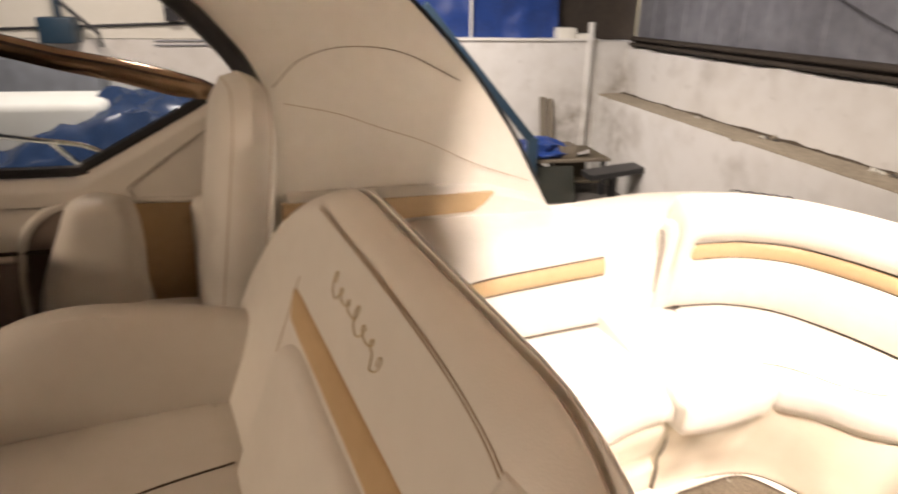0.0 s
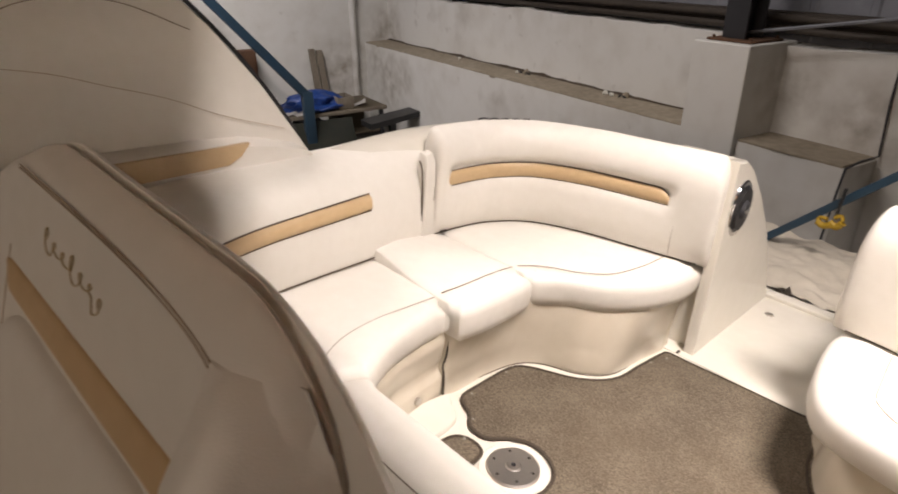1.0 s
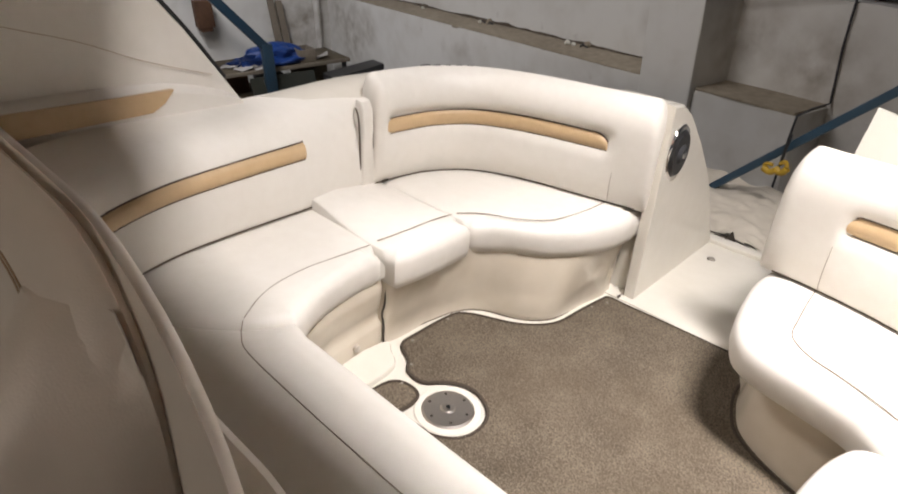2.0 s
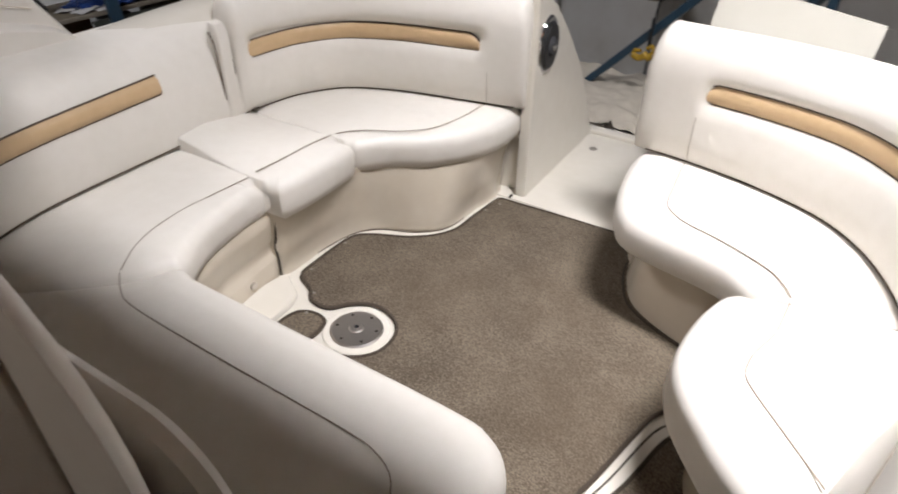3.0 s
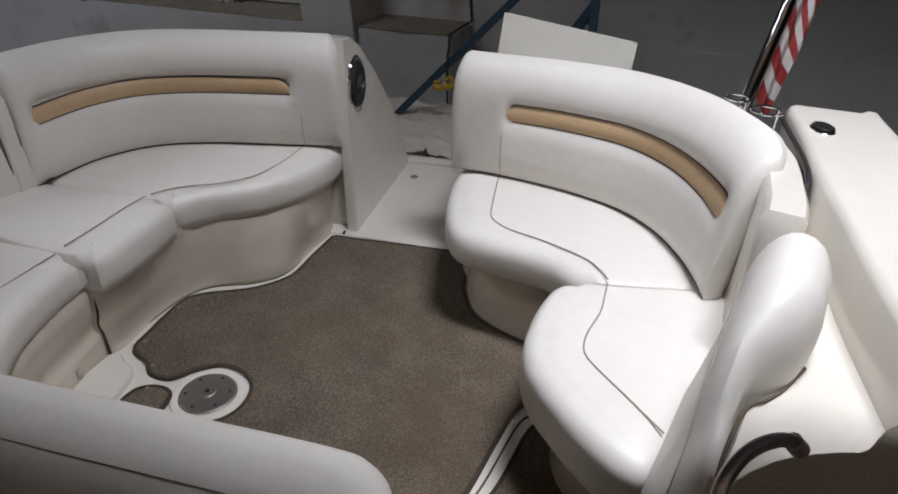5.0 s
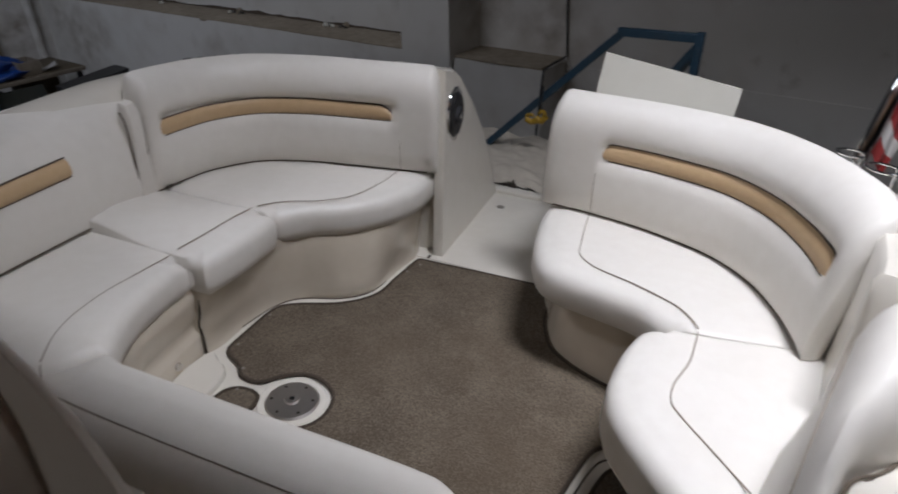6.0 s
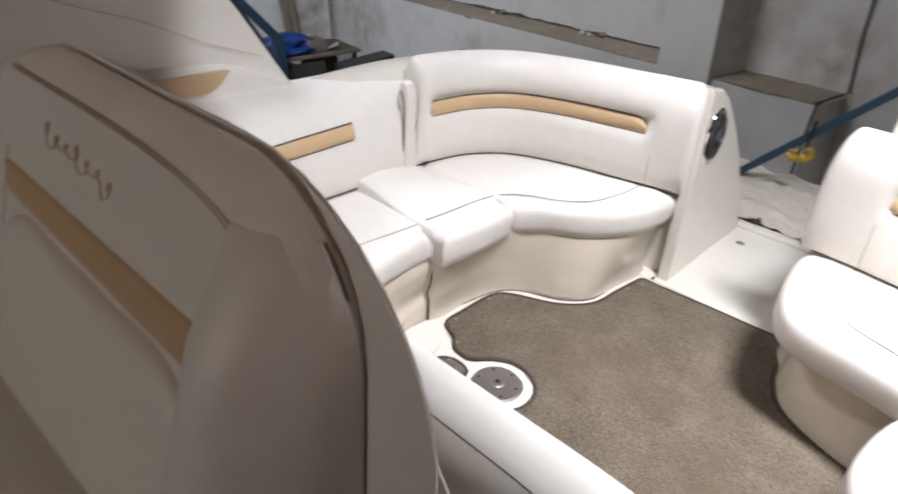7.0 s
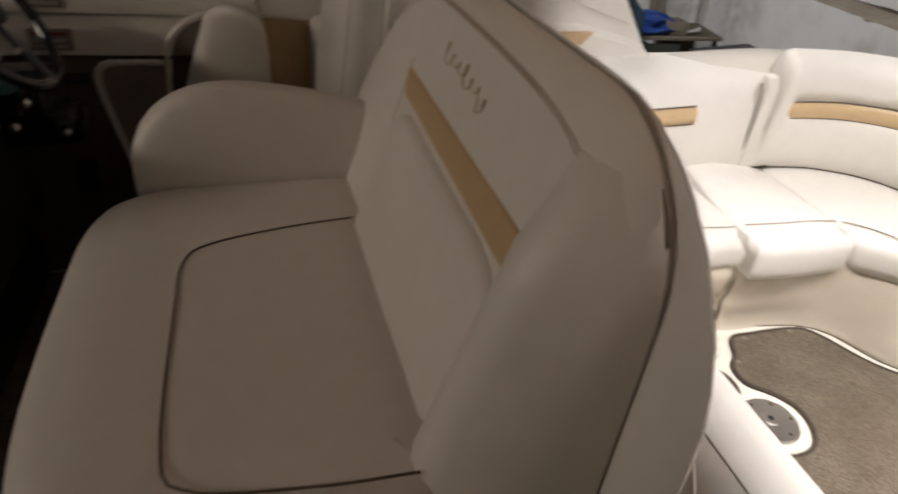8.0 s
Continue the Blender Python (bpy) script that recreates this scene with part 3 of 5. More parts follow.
def piping(points, z, parent, r=0.0023):
    return part("piping", tube([(x, y, z) for x, y in points], r), PIPING, parent)


def backrest(parent, path, profile, stripe, zs, seam_share=None, ends=0.04, lean=lambda u: 0.0, plain=None, blunt=0.45, shaped=lambda bm: bm):
    fade = lambda u: min(1.0, max(0.0, (stripe[0] - u) / 0.02 + 0.5, (u - stripe[1]) / 0.02 + 0.5))
    pad = part("backrest", shaped(swept(path, profile, ends, 0.02, lean, plain, fade, blunt)), VINYL, parent)
    line, face = face_line(path), on_face(profile)
    part("stripe", band(line, *stripe, zs, face, 0.012, lean), TAN, pad, "padded tan vinyl insert stripe")
    for k in (0, 1):
        part("seam", face_seam(line, *stripe, lambda u: zs(u)[k] + (-0.001, 0.002)[k], face, (0.002, 0.0032)[k], lean), CREASE, pad)
    # dark tube drawn for the shade in the joint of seat and backrest
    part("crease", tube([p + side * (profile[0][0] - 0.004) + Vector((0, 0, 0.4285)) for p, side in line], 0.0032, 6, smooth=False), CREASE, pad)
    for share, top in seam_share or ():
        p, side = line[int(share * (len(line) - 1))]
        part("seam", tube([p + side * (face(z) - 0.001) + Vector((0, 0, z)) for z in np.linspace(0.43, top, 12)], 0.0013, 5), PIPING, pad)
    return pad


STBD_BACK = [(-0.852, 0.43), (-0.84, 0.56), (-0.805, 0.70), (-0.695, 0.858), (-0.49, 0.96), (-0.25, 1.017), (-0.115, 1.046), (0.012, 1.077)]
sofa = thing("starboard_sofa", "curved cream vinyl corner sofa at the transom", "sofa", "stern sofas")
SOFA_FOOT = [(-0.425, 0.09), (-0.405, 0.30), (-0.375, 0.45), (-0.30, 0.54), (-0.16, 0.605), (-0.07, 0.71), (-0.05, 0.90), (-0.03, 1.06)]
SOFA_TOP = [(-0.372, 0.09), (-0.354, 0.30), (-0.352, 0.45), (-0.31, 0.545), (-0.148, 0.672), (-0.05, 0.805), (0.003, 0.965), (0.008, 1.08)]
HIDDEN = [(-0.1, 1.12), (-0.6, 1.05), (-0.9, 0.8), (-0.93, 0.3), (-0.9, 0.09), (-0.6, 0.088)]
part("base", loft(SOFA_FOOT + HIDDEN, SOFA_TOP + HIDDEN, BASE_LEVELS), SHADED_GEL, sofa, "moulded gelcoat seat base in a shade-browned tone")
part("foot_seam", tube([(x + 0.004 * (y < 0.5), y - 0.004 * (y > 0.5), 0.002) for x, y in SOFA_FOOT], 0.0028), CREASE, sofa, "dark seam along the foot")
cushion = part("seat_cushion", square_edge(slab([(-0.40, 0.462), (-0.352, 0.464), (-0.338, 0.478), (-0.305, 0.52), (-0.25, 0.575), (-0.13, 0.66), (-0.03, 0.80), (0.025, 0.96), (0.03, 1.10), (0.0, 1.17), (-0.25, 1.12), (-0.53, 1.07), (-0.80, 0.95), (-0.93, 0.72), (-0.95, 0.47), (-0.86, 0.462), (-0.5, 0.46)],
     cushion_levels(0.27, Z_SEAT + 0.004, 0.05), 0.02), Z_SEAT + 0.004, lambda x, y: y < 0.53 and x < -0.40), VINYL, sofa)
piping([(-0.435, 0.47), (-0.40, 0.52), (-0.34, 0.57), (-0.25, 0.62), (-0.16, 0.72), (-0.12, 0.88), (-0.11, 1.04)], Z_SEAT + 0.0055, cushion)
bm = slab([(-0.345, 0.09), (-0.332, 0.20), (-0.332, 0.34), (-0.335, 0.41), (-0.338, 0.446), (-0.352, 0.457), (-0.42, 0.457), (-0.6, 0.457), (-0.86, 0.457), (-0.93, 0.44), (-0.94, 0.2), (-0.93, 0.075), (-0.86, 0.066), (-0.48, 0.066), (-0.37, 0.07)], cushion_levels(0.262, Z_SEAT + 0.005, 0.045), 0.015)
square_edge(bm, Z_SEAT + 0.005, lambda x, y: (y < 0.13 or y > 0.39) and x < -0.41)
for v in bm.verts:
    if v.co.z > 0.34:
        s = min(1.0, max(0.0, (-0.50 - v.co.x) / 0.36))
        v.co.z += 0.05 * s * s * (3 - 2 * s) * min(1.0, max(0.0, (0.45 - v.co.y) / 0.26))
cushion = part("corner_cushion", bm, VINYL, sofa, "thick cream vinyl corner cushion")
piping([(-0.462, 0.085), (-0.455, 0.2), (-0.452, 0.35), (-0.44, 0.445)], Z_SEAT + 0.0075, cushion)
backrest(sofa, STBD_BACK, AFT_PROFILE, (0.015, 0.88), lambda u: [0.655 - 0.008 * (1 - u) ** 2, 0.718 - 0.014 * (1 - u) ** 2 - 0.03 * max(0.0, (u - 0.95) / 0.05) ** 2], [(0.905, 0.70)], 0.04, plain=AFT_PLAIN)

PORT_BACK = [(0.592, 1.01), (0.742, 0.992), (0.965, 0.938), (1.18, 0.842), (1.308, 0.716), (1.385, 0.565), (1.432, 0.41), (1.440, 0.38)]
def round_back(bm):
    """Rounds the outer corner of the port backrest at its forward end."""
    end, along, side = Vector((1.440, 0.38, 0)), Vector((0.26, -0.966, 0)), Vector((0.966, 0.26, 0))
    for v in bm.verts:
        d = v.co - end
        c = min(1.0, max(0.0, (d.dot(along) + 0.13) / 0.18))
        o = d.dot(side) - 0.15 * (v.co.z - 0.425)
        if d.dot(along) < 0.1 and o > -0.03 and c > 0 and d.xy.length < 0.6:
            v.co -= side * (o + 0.03) * (1 - math.sqrt(1 - 0.75 * c * c))
            v.co.z -= 0.035 * c * c * max(0.0, (v.co.z - 0.6) / 0.28)
    return bm


port_sofa = thing("port_sofa", "S-curved cream vinyl sofa on the port side", "sofa", "stern sofas")
part("base", slab([(0.66, 1.04), (0.66, 0.83), (0.69, 0.72), (0.73, 0.64), (0.80, 0.58), (0.90, 0.53), (1.0, 0.50), (1.2, 0.48), (1.5, 0.5), (1.5, 0.8), (1.3, 1.0)], PORT_LEVELS, 0.02), SHADED_GEL, port_sofa, "moulded gelcoat seat base in a shade-browned tone")
part("foot_trim", tube([(x, y, 0.009) for x, y in ((0.652, 1.03), (0.652, 0.83), (0.682, 0.715), (0.724, 0.632), (0.796, 0.572), (0.898, 0.522), (1.0, 0.492))], 0.006), BINDING, port_sofa, "dark trim round the foot")
part("forward_base", slab([(1.09, 0.37), (1.055, 0.25), (1.03, 0.09), (1.035, -0.02), (1.09, -0.13), (1.25, -0.30), (1.6, -0.3), (1.6, 0.37)], [(0.05, 0.0), (0.05, 0.1), (0.045, 0.18), (0.04, 0.27)], 0.025), SHADED_GEL, port_sofa, "moulded gelcoat seat base in a shade-browned tone")
cushion = part("seat_cushion", square_edge(slab([(0.60, 1.10), (0.566, 1.0), (0.570, 0.87), (0.593, 0.715), (0.622, 0.615), (0.672, 0.54), (0.76, 0.503), (0.89, 0.474), (0.98, 0.450), (1.03, 0.418), (1.075, 0.378), (1.125, 0.358), (1.20, 0.360), (1.35, 0.385), (1.52, 0.414), (1.56, 0.44), (1.53, 0.62), (1.45, 0.82), (1.3, 0.97), (1.0, 1.05), (0.75, 1.10)],
     cushion_levels(0.27, Z_SEAT + 0.004, 0.055), 0.02), Z_SEAT + 0.004, lambda x, y: y < 0.46 and x > 1.12), VINYL, port_sofa)
piping([(0.742, 1.0), (0.748, 0.88), (0.757, 0.76), (0.768, 0.658), (0.80, 0.61), (0.845, 0.577), (0.92, 0.55), (0.99, 0.522), (1.10, 0.462), (1.15, 0.405), (1.172, 0.362)], Z_SEAT + 0.0055, cushion)
cushion = part("seat_cushion", square_edge(slab([(1.07, 0.348), (1.020, 0.318), (0.986, 0.225), (0.966, 0.10), (0.969, 0.0), (0.998, -0.08), (1.06, -0.165), (1.115, -0.23), (1.168, -0.28), (1.210, -0.308), (1.258, -0.320), (1.30, -0.295), (1.345, -0.20), (1.43, 0.02), (1.54, 0.28), (1.575, 0.405), (1.52, 0.408), (1.35, 0.379), (1.177, 0.349), (1.10, 0.345)],
     cushion_levels(0.24, Z_SEAT + 0.004, 0.05), 0.02), Z_SEAT + 0.004, lambda x, y: y > 0.30 and x > 1.10), VINYL, port_sofa)
piping([(1.172, 0.344), (1.166, 0.28), (1.155, 0.19), (1.123, 0.085), (1.120, 0.012), (1.15, -0.037), (1.21, -0.107), (1.30, -0.213)], Z_SEAT + 0.0055, cushion)
backrest(port_sofa, PORT_BACK, AFT_PROFILE, (0.15, 0.985), lambda u: [0.660 - 0.012 * u ** 3, 0.725 - 0.012 * u ** 3 - 0.03 * max(0.0, (0.05 - u) / 0.05) ** 2 - 0.02 * max(0.0, (u - 0.96) / 0.04) ** 2], [(0.14, 0.70)], 0.045, lambda u: 0.15 * min(1.0, max(0.0, (u - 0.1) / 0.4)), AFT_PLAIN, 0.56, round_back)

SIDE_PATH = [(-0.55, -0.86), (-0.66, -0.775), (-0.735, -0.67), (-0.785, -0.53), (-0.81, -0.38), (-0.82, -0.15), (-0.825, 0.045), (-0.835, 0.25), (-0.852, 0.455)]
SIDE_PROFILE = [(0.0, 0.425), (-0.012, 0.47), (-0.008, 0.58), (0.008, 0.68), (0.035, 0.735), (0.085, 0.775), (0.16, 0.795), (0.27, 0.803), (0.27, 0.425)]
backrest(bench, SIDE_PATH, SIDE_PROFILE, (0.1, 0.71), lambda u: (0.605 + 0.025 * u, 0.66 + 0.03 * u), None, 0)

# ---- boat: hull liner, coaming, transom ----
COAMING_PROFILE = [(-0.20, 0.10), (-0.22, 0.66), (-0.20, 0.74), (-0.13, 0.785), (-0.03, 0.80), (0.02, 0.785), (0.05, 0.70), (0.10, 0.2), (0.02, -0.8), (-0.1, -0.8)]
bm = swept([(-1.11, -0.62), (-1.11, -0.05), (-1.115, 0.41), (-1.06, 0.82), (-0.93, 1.03), (-0.74, 1.17), (-0.45, 1.26), (-0.14, 1.32), (0.0, 1.345)], COAMING_PROFILE, 0)
for v in bm.verts:
    if v.co.z > 0.6:
        v.co.z += 0.026 * min(1.0, max(0.0, v.co.y / 0.45))
coaming = tagged(part("starboard_coaming", bm, GEL), "cream gelcoat coaming along the hull side", "coaming", kind="structure")
part("end_pad", swept([(-0.834, 0.326), (-0.842, 0.372)], [(0.0, 0.43), (-0.010, 0.45), (-0.014, 0.70), (-0.010, 0.765), (0.004, 0.792), (0.03, 0.80), (0.1, 0.43)], 0.010, 0.01), VINYL, coaming, "cream padded end strip")
part("gap", tube([(-0.836, 0.316, 0.45), (-0.829, 0.310, 0.60), (-0.830, 0.304, 0.73), (-0.845, 0.302, 0.772)], 0.0036), CREASE, coaming)
part("gap", tube([(-0.850, 0.394, 0.45), (-0.842, 0.388, 0.60), (-0.848, 0.382, 0.76)], 0.003), CREASE, coaming)

for x, y, z, r in ((-0.836, 0.452, 0.434, 0.014), (0.035, 1.075, 0.006, 0.010)):
    hole = thing("drain_gap", "small dark gap where the mouldings meet", "gap", "dark gaps")
    part("gap", tube([(x, y - r, z), (x, y + r, z)], 0.006, 8, smooth=False), SHADOW_GAP, hole)
post = thing("transom_post", "cream gelcoat transom post with a round speaker", "post")
POST = [(1.10, 0.0), (1.96, 0.0), (1.80, 0.26), (1.67, 0.45), (1.47, 0.66), (1.30, 0.81), (1.22, 0.855), (1.125, 0.868), (1.115, 0.45)]
rings = []
for x, d in ((0.015, 0.0), (0.038, 0.0), (0.053, 0.006), (0.06, 0.02)):
    cy, cz = 1.35, 0.4
    rings.append([Vector((x + 0.03 * (1 - z / 0.87) * (1 if x > 0 else 0), y + (cy - y) * d, z + (cz - z) * d * (1 if z > 0.01 else 0))) for y, z in POST])
part("body", rings_mesh(rings), GEL, post)
part("cap", box(-0.25, 0.03, 1.205, 1.30, 0.30, 0.838, 0.012, 3), GEL, post)
def lying_disc(c, r0, r1, h, axis="x", sides=40, squash=1.0):
    bm = disc((0, 0, 0), r0, r1, 0, h, sides)
    bmesh.ops.scale(bm, vec=(1, squash, 1), verts=bm.verts)
    m = Matrix.Rotation(radians(90), 3, "Y") if axis == "x" else Matrix.Identity(3)
    bmesh.ops.rotate(bm, cent=(0, 0, 0), matrix=m, verts=bm.verts)
    bmesh.ops.translate(bm, vec=c, verts=bm.verts)
    return bm
speaker = thing("speaker", "round black speaker with a chrome rim on the post", "speaker")
part("rim", lying_disc((0.062, 1.235, 0.655), 0.122, 0.115, 0.012, squash=0.76), CHROME, speaker, "chrome rim")
part("grille", lying_disc((0.07, 1.235, 0.655), 0.112, 0.09, 0.016, squash=0.76), BLACK, speaker)
part("cone", lying_disc((0.08, 1.235, 0.655), 0.05, 0.03, 0.018), DARKSTEEL, speaker)
part("badge", lying_disc((0.09, 1.235, 0.655), 0.016, 0.012, 0.012), CHROME, speaker)

port_post = thing("port_transom_post", "cream gelcoat transom side beside the walk-through", "post")
rings = [[Vector((x, y + 0.06 * (y < 1.3), z * 0.9)) for y, z in POST] for x in (0.61, 0.66, 1.3)]
part("body", rings_mesh(rings), GEL, port_post)
tagged(part("transom_shell", swept([(0.64, 1.14), (0.97, 1.07), (1.24, 1.0), (1.44, 0.885), (1.55, 0.72), (1.588, 0.54), (1.585, 0.42), (1.568, 0.30), (1.552, 0.20), (1.53, 0.12)], [(-0.075, 0.30), (-0.075, 0.800), (-0.062, 0.818), (0.01, 0.818), (0.02, 0.805), (0.025, 0.3), (0.1, -0.6), (0.0, -0.6)], 0.03), GEL), "cream gelcoat shell behind the port backrest", "transom", kind="structure")
# black strip laid in the groove beside the coaming as its shade
gasket = thing("coaming_gap_strip", "dark strip for the shaded gap between the backrest shell and coaming", "gasket")
part("strip", tube([(1.634, 0.86, 0.825), (1.626, 0.76, 0.825), (1.620, 0.60, 0.825), (1.611, 0.45, 0.825), (1.598, 0.34, 0.818), (1.588, 0.295, 0.785), (1.580, 0.275, 0.70)], 0.008, 8), BLACK, gasket)
PORT_COAMING = [(0.02, 0.40), (0.0, 0.60), (0.0, 0.836), (0.008, 0.852), (0.022, 0.858), (0.20, 0.858), (0.215, 0.867), (0.24, 0.865), (0.26, 0.84), (0.32, 0.6), (0.28, -0.8), (0.1, -0.8)]
tagged(part("port_coaming", swept([(1.648, 0.84), (1.640, 0.77), (1.630, 0.58), (1.604, 0.3), (1.592, 0.06), (1.580, -0.2), (1.58, -0.6), (1.58, -1.2), (1.58, -2.6)], PORT_COAMING, 0.03), GEL), "cream gelcoat port coaming with a rounded edge", "coaming", kind="structure")

# console with a speckled counter, ending in a rounded bolster beside the lounge
console = thing("port_console", "cream gelcoat port console with a speckled counter", "console")
part("body", slab([(1.40, -0.345), (1.371, -0.378), (1.336, -0.465), (1.288, -0.585), (1.24, -0.75), (1.20, -1.5), (1.66, -1.5), (1.66, 0.12), (1.54, 0.10)], [(0.0, 0.0), (0.0, 0.68), (0.006, 0.695), (0.02, 0.70)], 0.03), GEL, console)
part("counter", slab([(1.25, -0.76), (1.285, -0.69), (1.311, -0.657), (1.347, -0.628), (1.39, -0.606), (1.463, -0.583), (1.57, -0.578), (1.58, -1.5), (1.22, -1.5)], [(0.0, 0.69), (0.0, 0.792), (0.006, 0.805), (0.02, 0.81)], 0.02), SPECKLED, console, "speckled beige counter")
faucet = thing("faucet", "curved chrome faucet over the port console", "faucet")
part("spout", tube([(1.245, -0.80, 0.805), (1.236, -0.765, 0.845), (1.243, -0.725, 0.866), (1.264, -0.685, 0.872), (1.291, -0.653, 0.872), (1.323, -0.629, 0.868), (1.346, -0.619, 0.860)], 0.0095, 10, 0.008), STEEL, faucet)
part("nozzle", tube([(1.343, -0.620, 0.861), (1.358, -0.613, 0.843)], 0.0125, 12, smooth=False), STEEL, faucet)
part("outlet", tube([(1.358, -0.613, 0.844), (1.360, -0.612, 0.840)], 0.0095, 12, smooth=False), BLACK, faucet, "dark outlet")

pad = thing("side_bolster", "rounded cream vinyl bolster beside the port lounge", "bolster")
# a padded wall between lounge and console that swells into a fat rounded roll at its far end
ALONG, ACROSS = Vector((0.328, 0.945, 0)), Vector((0.945, -0.328, 0))
LOW = [(0.0, 0.38), (0.008, 0.46), (0.026, 0.56), (0.046, 0.63), (0.062, 0.668), (0.078, 0.694), (0.092, 0.704), (0.103, 0.700), (0.109, 0.685), (0.109, 0.60), (0.106, 0.52), (0.102, 0.45), (0.09, 0.38), (0.05, 0.38)]
FAT = [(0.0, 0.38), (0.012, 0.48), (0.030, 0.60), (0.040, 0.72), (0.052, 0.81), (0.080, 0.866), (0.118, 0.886), (0.160, 0.868), (0.186, 0.815), (0.192, 0.755), (0.182, 0.70), (0.160, 0.64), (0.12, 0.5), (0.05, 0.38)]
section_line = lambda pts: [(0.5 * (b[0] + c[0]) + (b[0] + c[0] - a[0] - d[0]) / 16 if h else b[0], 0.5 * (b[1] + c[1]) + (b[1] + c[1] - a[1] - d[1]) / 16 if h else b[1])
                            for a, b, c, d in zip(pts[-1:] + pts[:-1], pts, pts[1:] + pts[:1], pts[2:] + pts[:2]) for h in (0, 1)]
LOW_LINE, FAT_LINE = section_line(LOW), section_line(FAT)
rings = []
for k in range(45):
    s = 0.44 - 0.86 * (1 - k / 44) ** 1.5
    grow = min(1.0, max(0.0, (s + 0.10) / 0.30))
    grow = 1 - (1 - grow) ** 2
    end = math.sqrt(max(0.004, 1 - max(0.0, (s - 0.27) / 0.17) ** 2))
    ring = []
    late = min(1.0, max(0.0, (s + 0.01) / 0.17))
    late = 1 - (1 - late) ** 2
    for j, ((p0, z0), (p1, z1)) in enumerate(zip(LOW_LINE, FAT_LINE)):
        far = min(1.0, max(0.0, (j - 10) / 5)) * (j < 26)
        p, z = p0 + (p1 - p0) * (grow + (late - grow) * far), z0 + (z1 - z0) * (grow + (late - grow) * far)
        p, z = 0.11 + (p - 0.11) * end, 0.40 + (z - 0.40) * (0.45 + 0.55 * end)
        ring.append(Vector((1.262, -0.335, 0)) + ALONG * s + ACROSS * p + Vector((0, 0, z)))
    rings.append(ring)
part("pad", rings_mesh(rings), VINYL, pad)
part("seam", tube([r[7] - ACROSS * 0.001 for r in rings[1:30]], 0.0014, 6, 0.02), PIPING, pad)

part("gap", tube([(1.285, -0.60, 0.703), (1.325, -0.487, 0.703), (1.366, -0.398, 0.703), (1.402, -0.370, 0.703), (1.436, -0.336, 0.703), (1.486, -0.266, 0.703)], 0.0035), CREASE, pad)

# ---- boat: helm seat ----
def face_plate(front, pts, depth, round_off=0.02):
    c = sum((Vector((x, 0, z)) for x, z in pts), Vector()) / len(pts)
    loop = curve_through([Vector((x, z, 0)) for x, z in pts], 0.012, True)
    def ring(inset, d):
        return [Vector((v.x, front(v.x, v.y) - d, v.y)) for v in march(loop, inset)]
    return rings_mesh([ring(0.0, -0.03), ring(0.0, depth * 0.3), ring(round_off * 0.3, depth * 0.75), ring(round_off, depth)])


def corners(pts, k=0.12):
    """A polygon with each corner doubled, so that a smooth line through it stays straight along the sides."""
    out = []
    for a, b in zip(pts, pts[1:] + pts[:1]):
        a, b = Vector(a), Vector(b)
        out += [tuple(a.lerp(b, s)) for s in (k, 0.35, 0.65, 1 - k)]
    return out


def front_of(x, z):
    return -1.095 - (1.2 - z) * 0.30 + 0.04 * (x - 0.35)


near_seat = thing("helm_chair", "cream vinyl double helm chair with a tan stripe", "chair", "helm chairs")
rings = shell(-0.436, [0.472, 0.492, 0.515, 0.537, 0.552, 0.552, 0.53], [1.18, 1.197, 1.21, 1.22, 1.222, 1.21, 1.18], [0.0, 0.004, 0.018, -1.078, -1.058, -1.043, -1.035], 0.0, [0.14, 0.15, 0.16, 0.175, 0.19, 0.19, 0.18], 0.32)
for k, (ring, share) in enumerate(zip(rings, (0.0, 0.0, 0.0, 0.5, 0.9, 1.0, 1.0))):
    deep = (0.0, 0.004, 0.018, 0.045, 0.08, 0, 0)[k]
    for v in ring:
        v.y = (front_of(v.x, v.z) + deep) * (1 - share) + (v.y if share else 0.0) * share
middle = Vector((0.05, 0, 0.8))
outline = list(rings[0])
for s in (0.75, 0.5, 0.25, 0.02):
    inner = [middle + (v - middle) * s for v in outline]
    for v in inner:
        v.y = front_of(v.x, v.z)
    rings.insert(0, inner)
chair_back = part("backrest", rings_mesh(rings), VINYL, near_seat)
for mix in (0.35, 0.0):
    edge = [rings[6][n] * mix + rings[5][n] * (1 - mix) + Vector((0, -0.0008, 0)) for n in range(4, 20)]
    down = [edge[i].lerp(edge[i + 1], j / 5) for i in range(3) for j in range(5)] + edge[3:]
    for turn_ in range(14):
        down = down[:1] + [(p + q * 2 + r) / 4 for p, q, r in zip(down, down[1:], down[2:])] + down[-1:]
    down = [Vector((p.x, front_of(p.x, p.z) - 0.0006, p.z)) for p in down]
    part("stitching", tube(down, 0.0011, 5), THREAD, chair_back, "row of tan stitching")
turn = [max(0.0, (k - 2) / 12) ** 1.9 for k in range(15)]
swell = [(0.045, 0.024), (0.015, 0.008)] + [(0.0, 0.0)] * 13
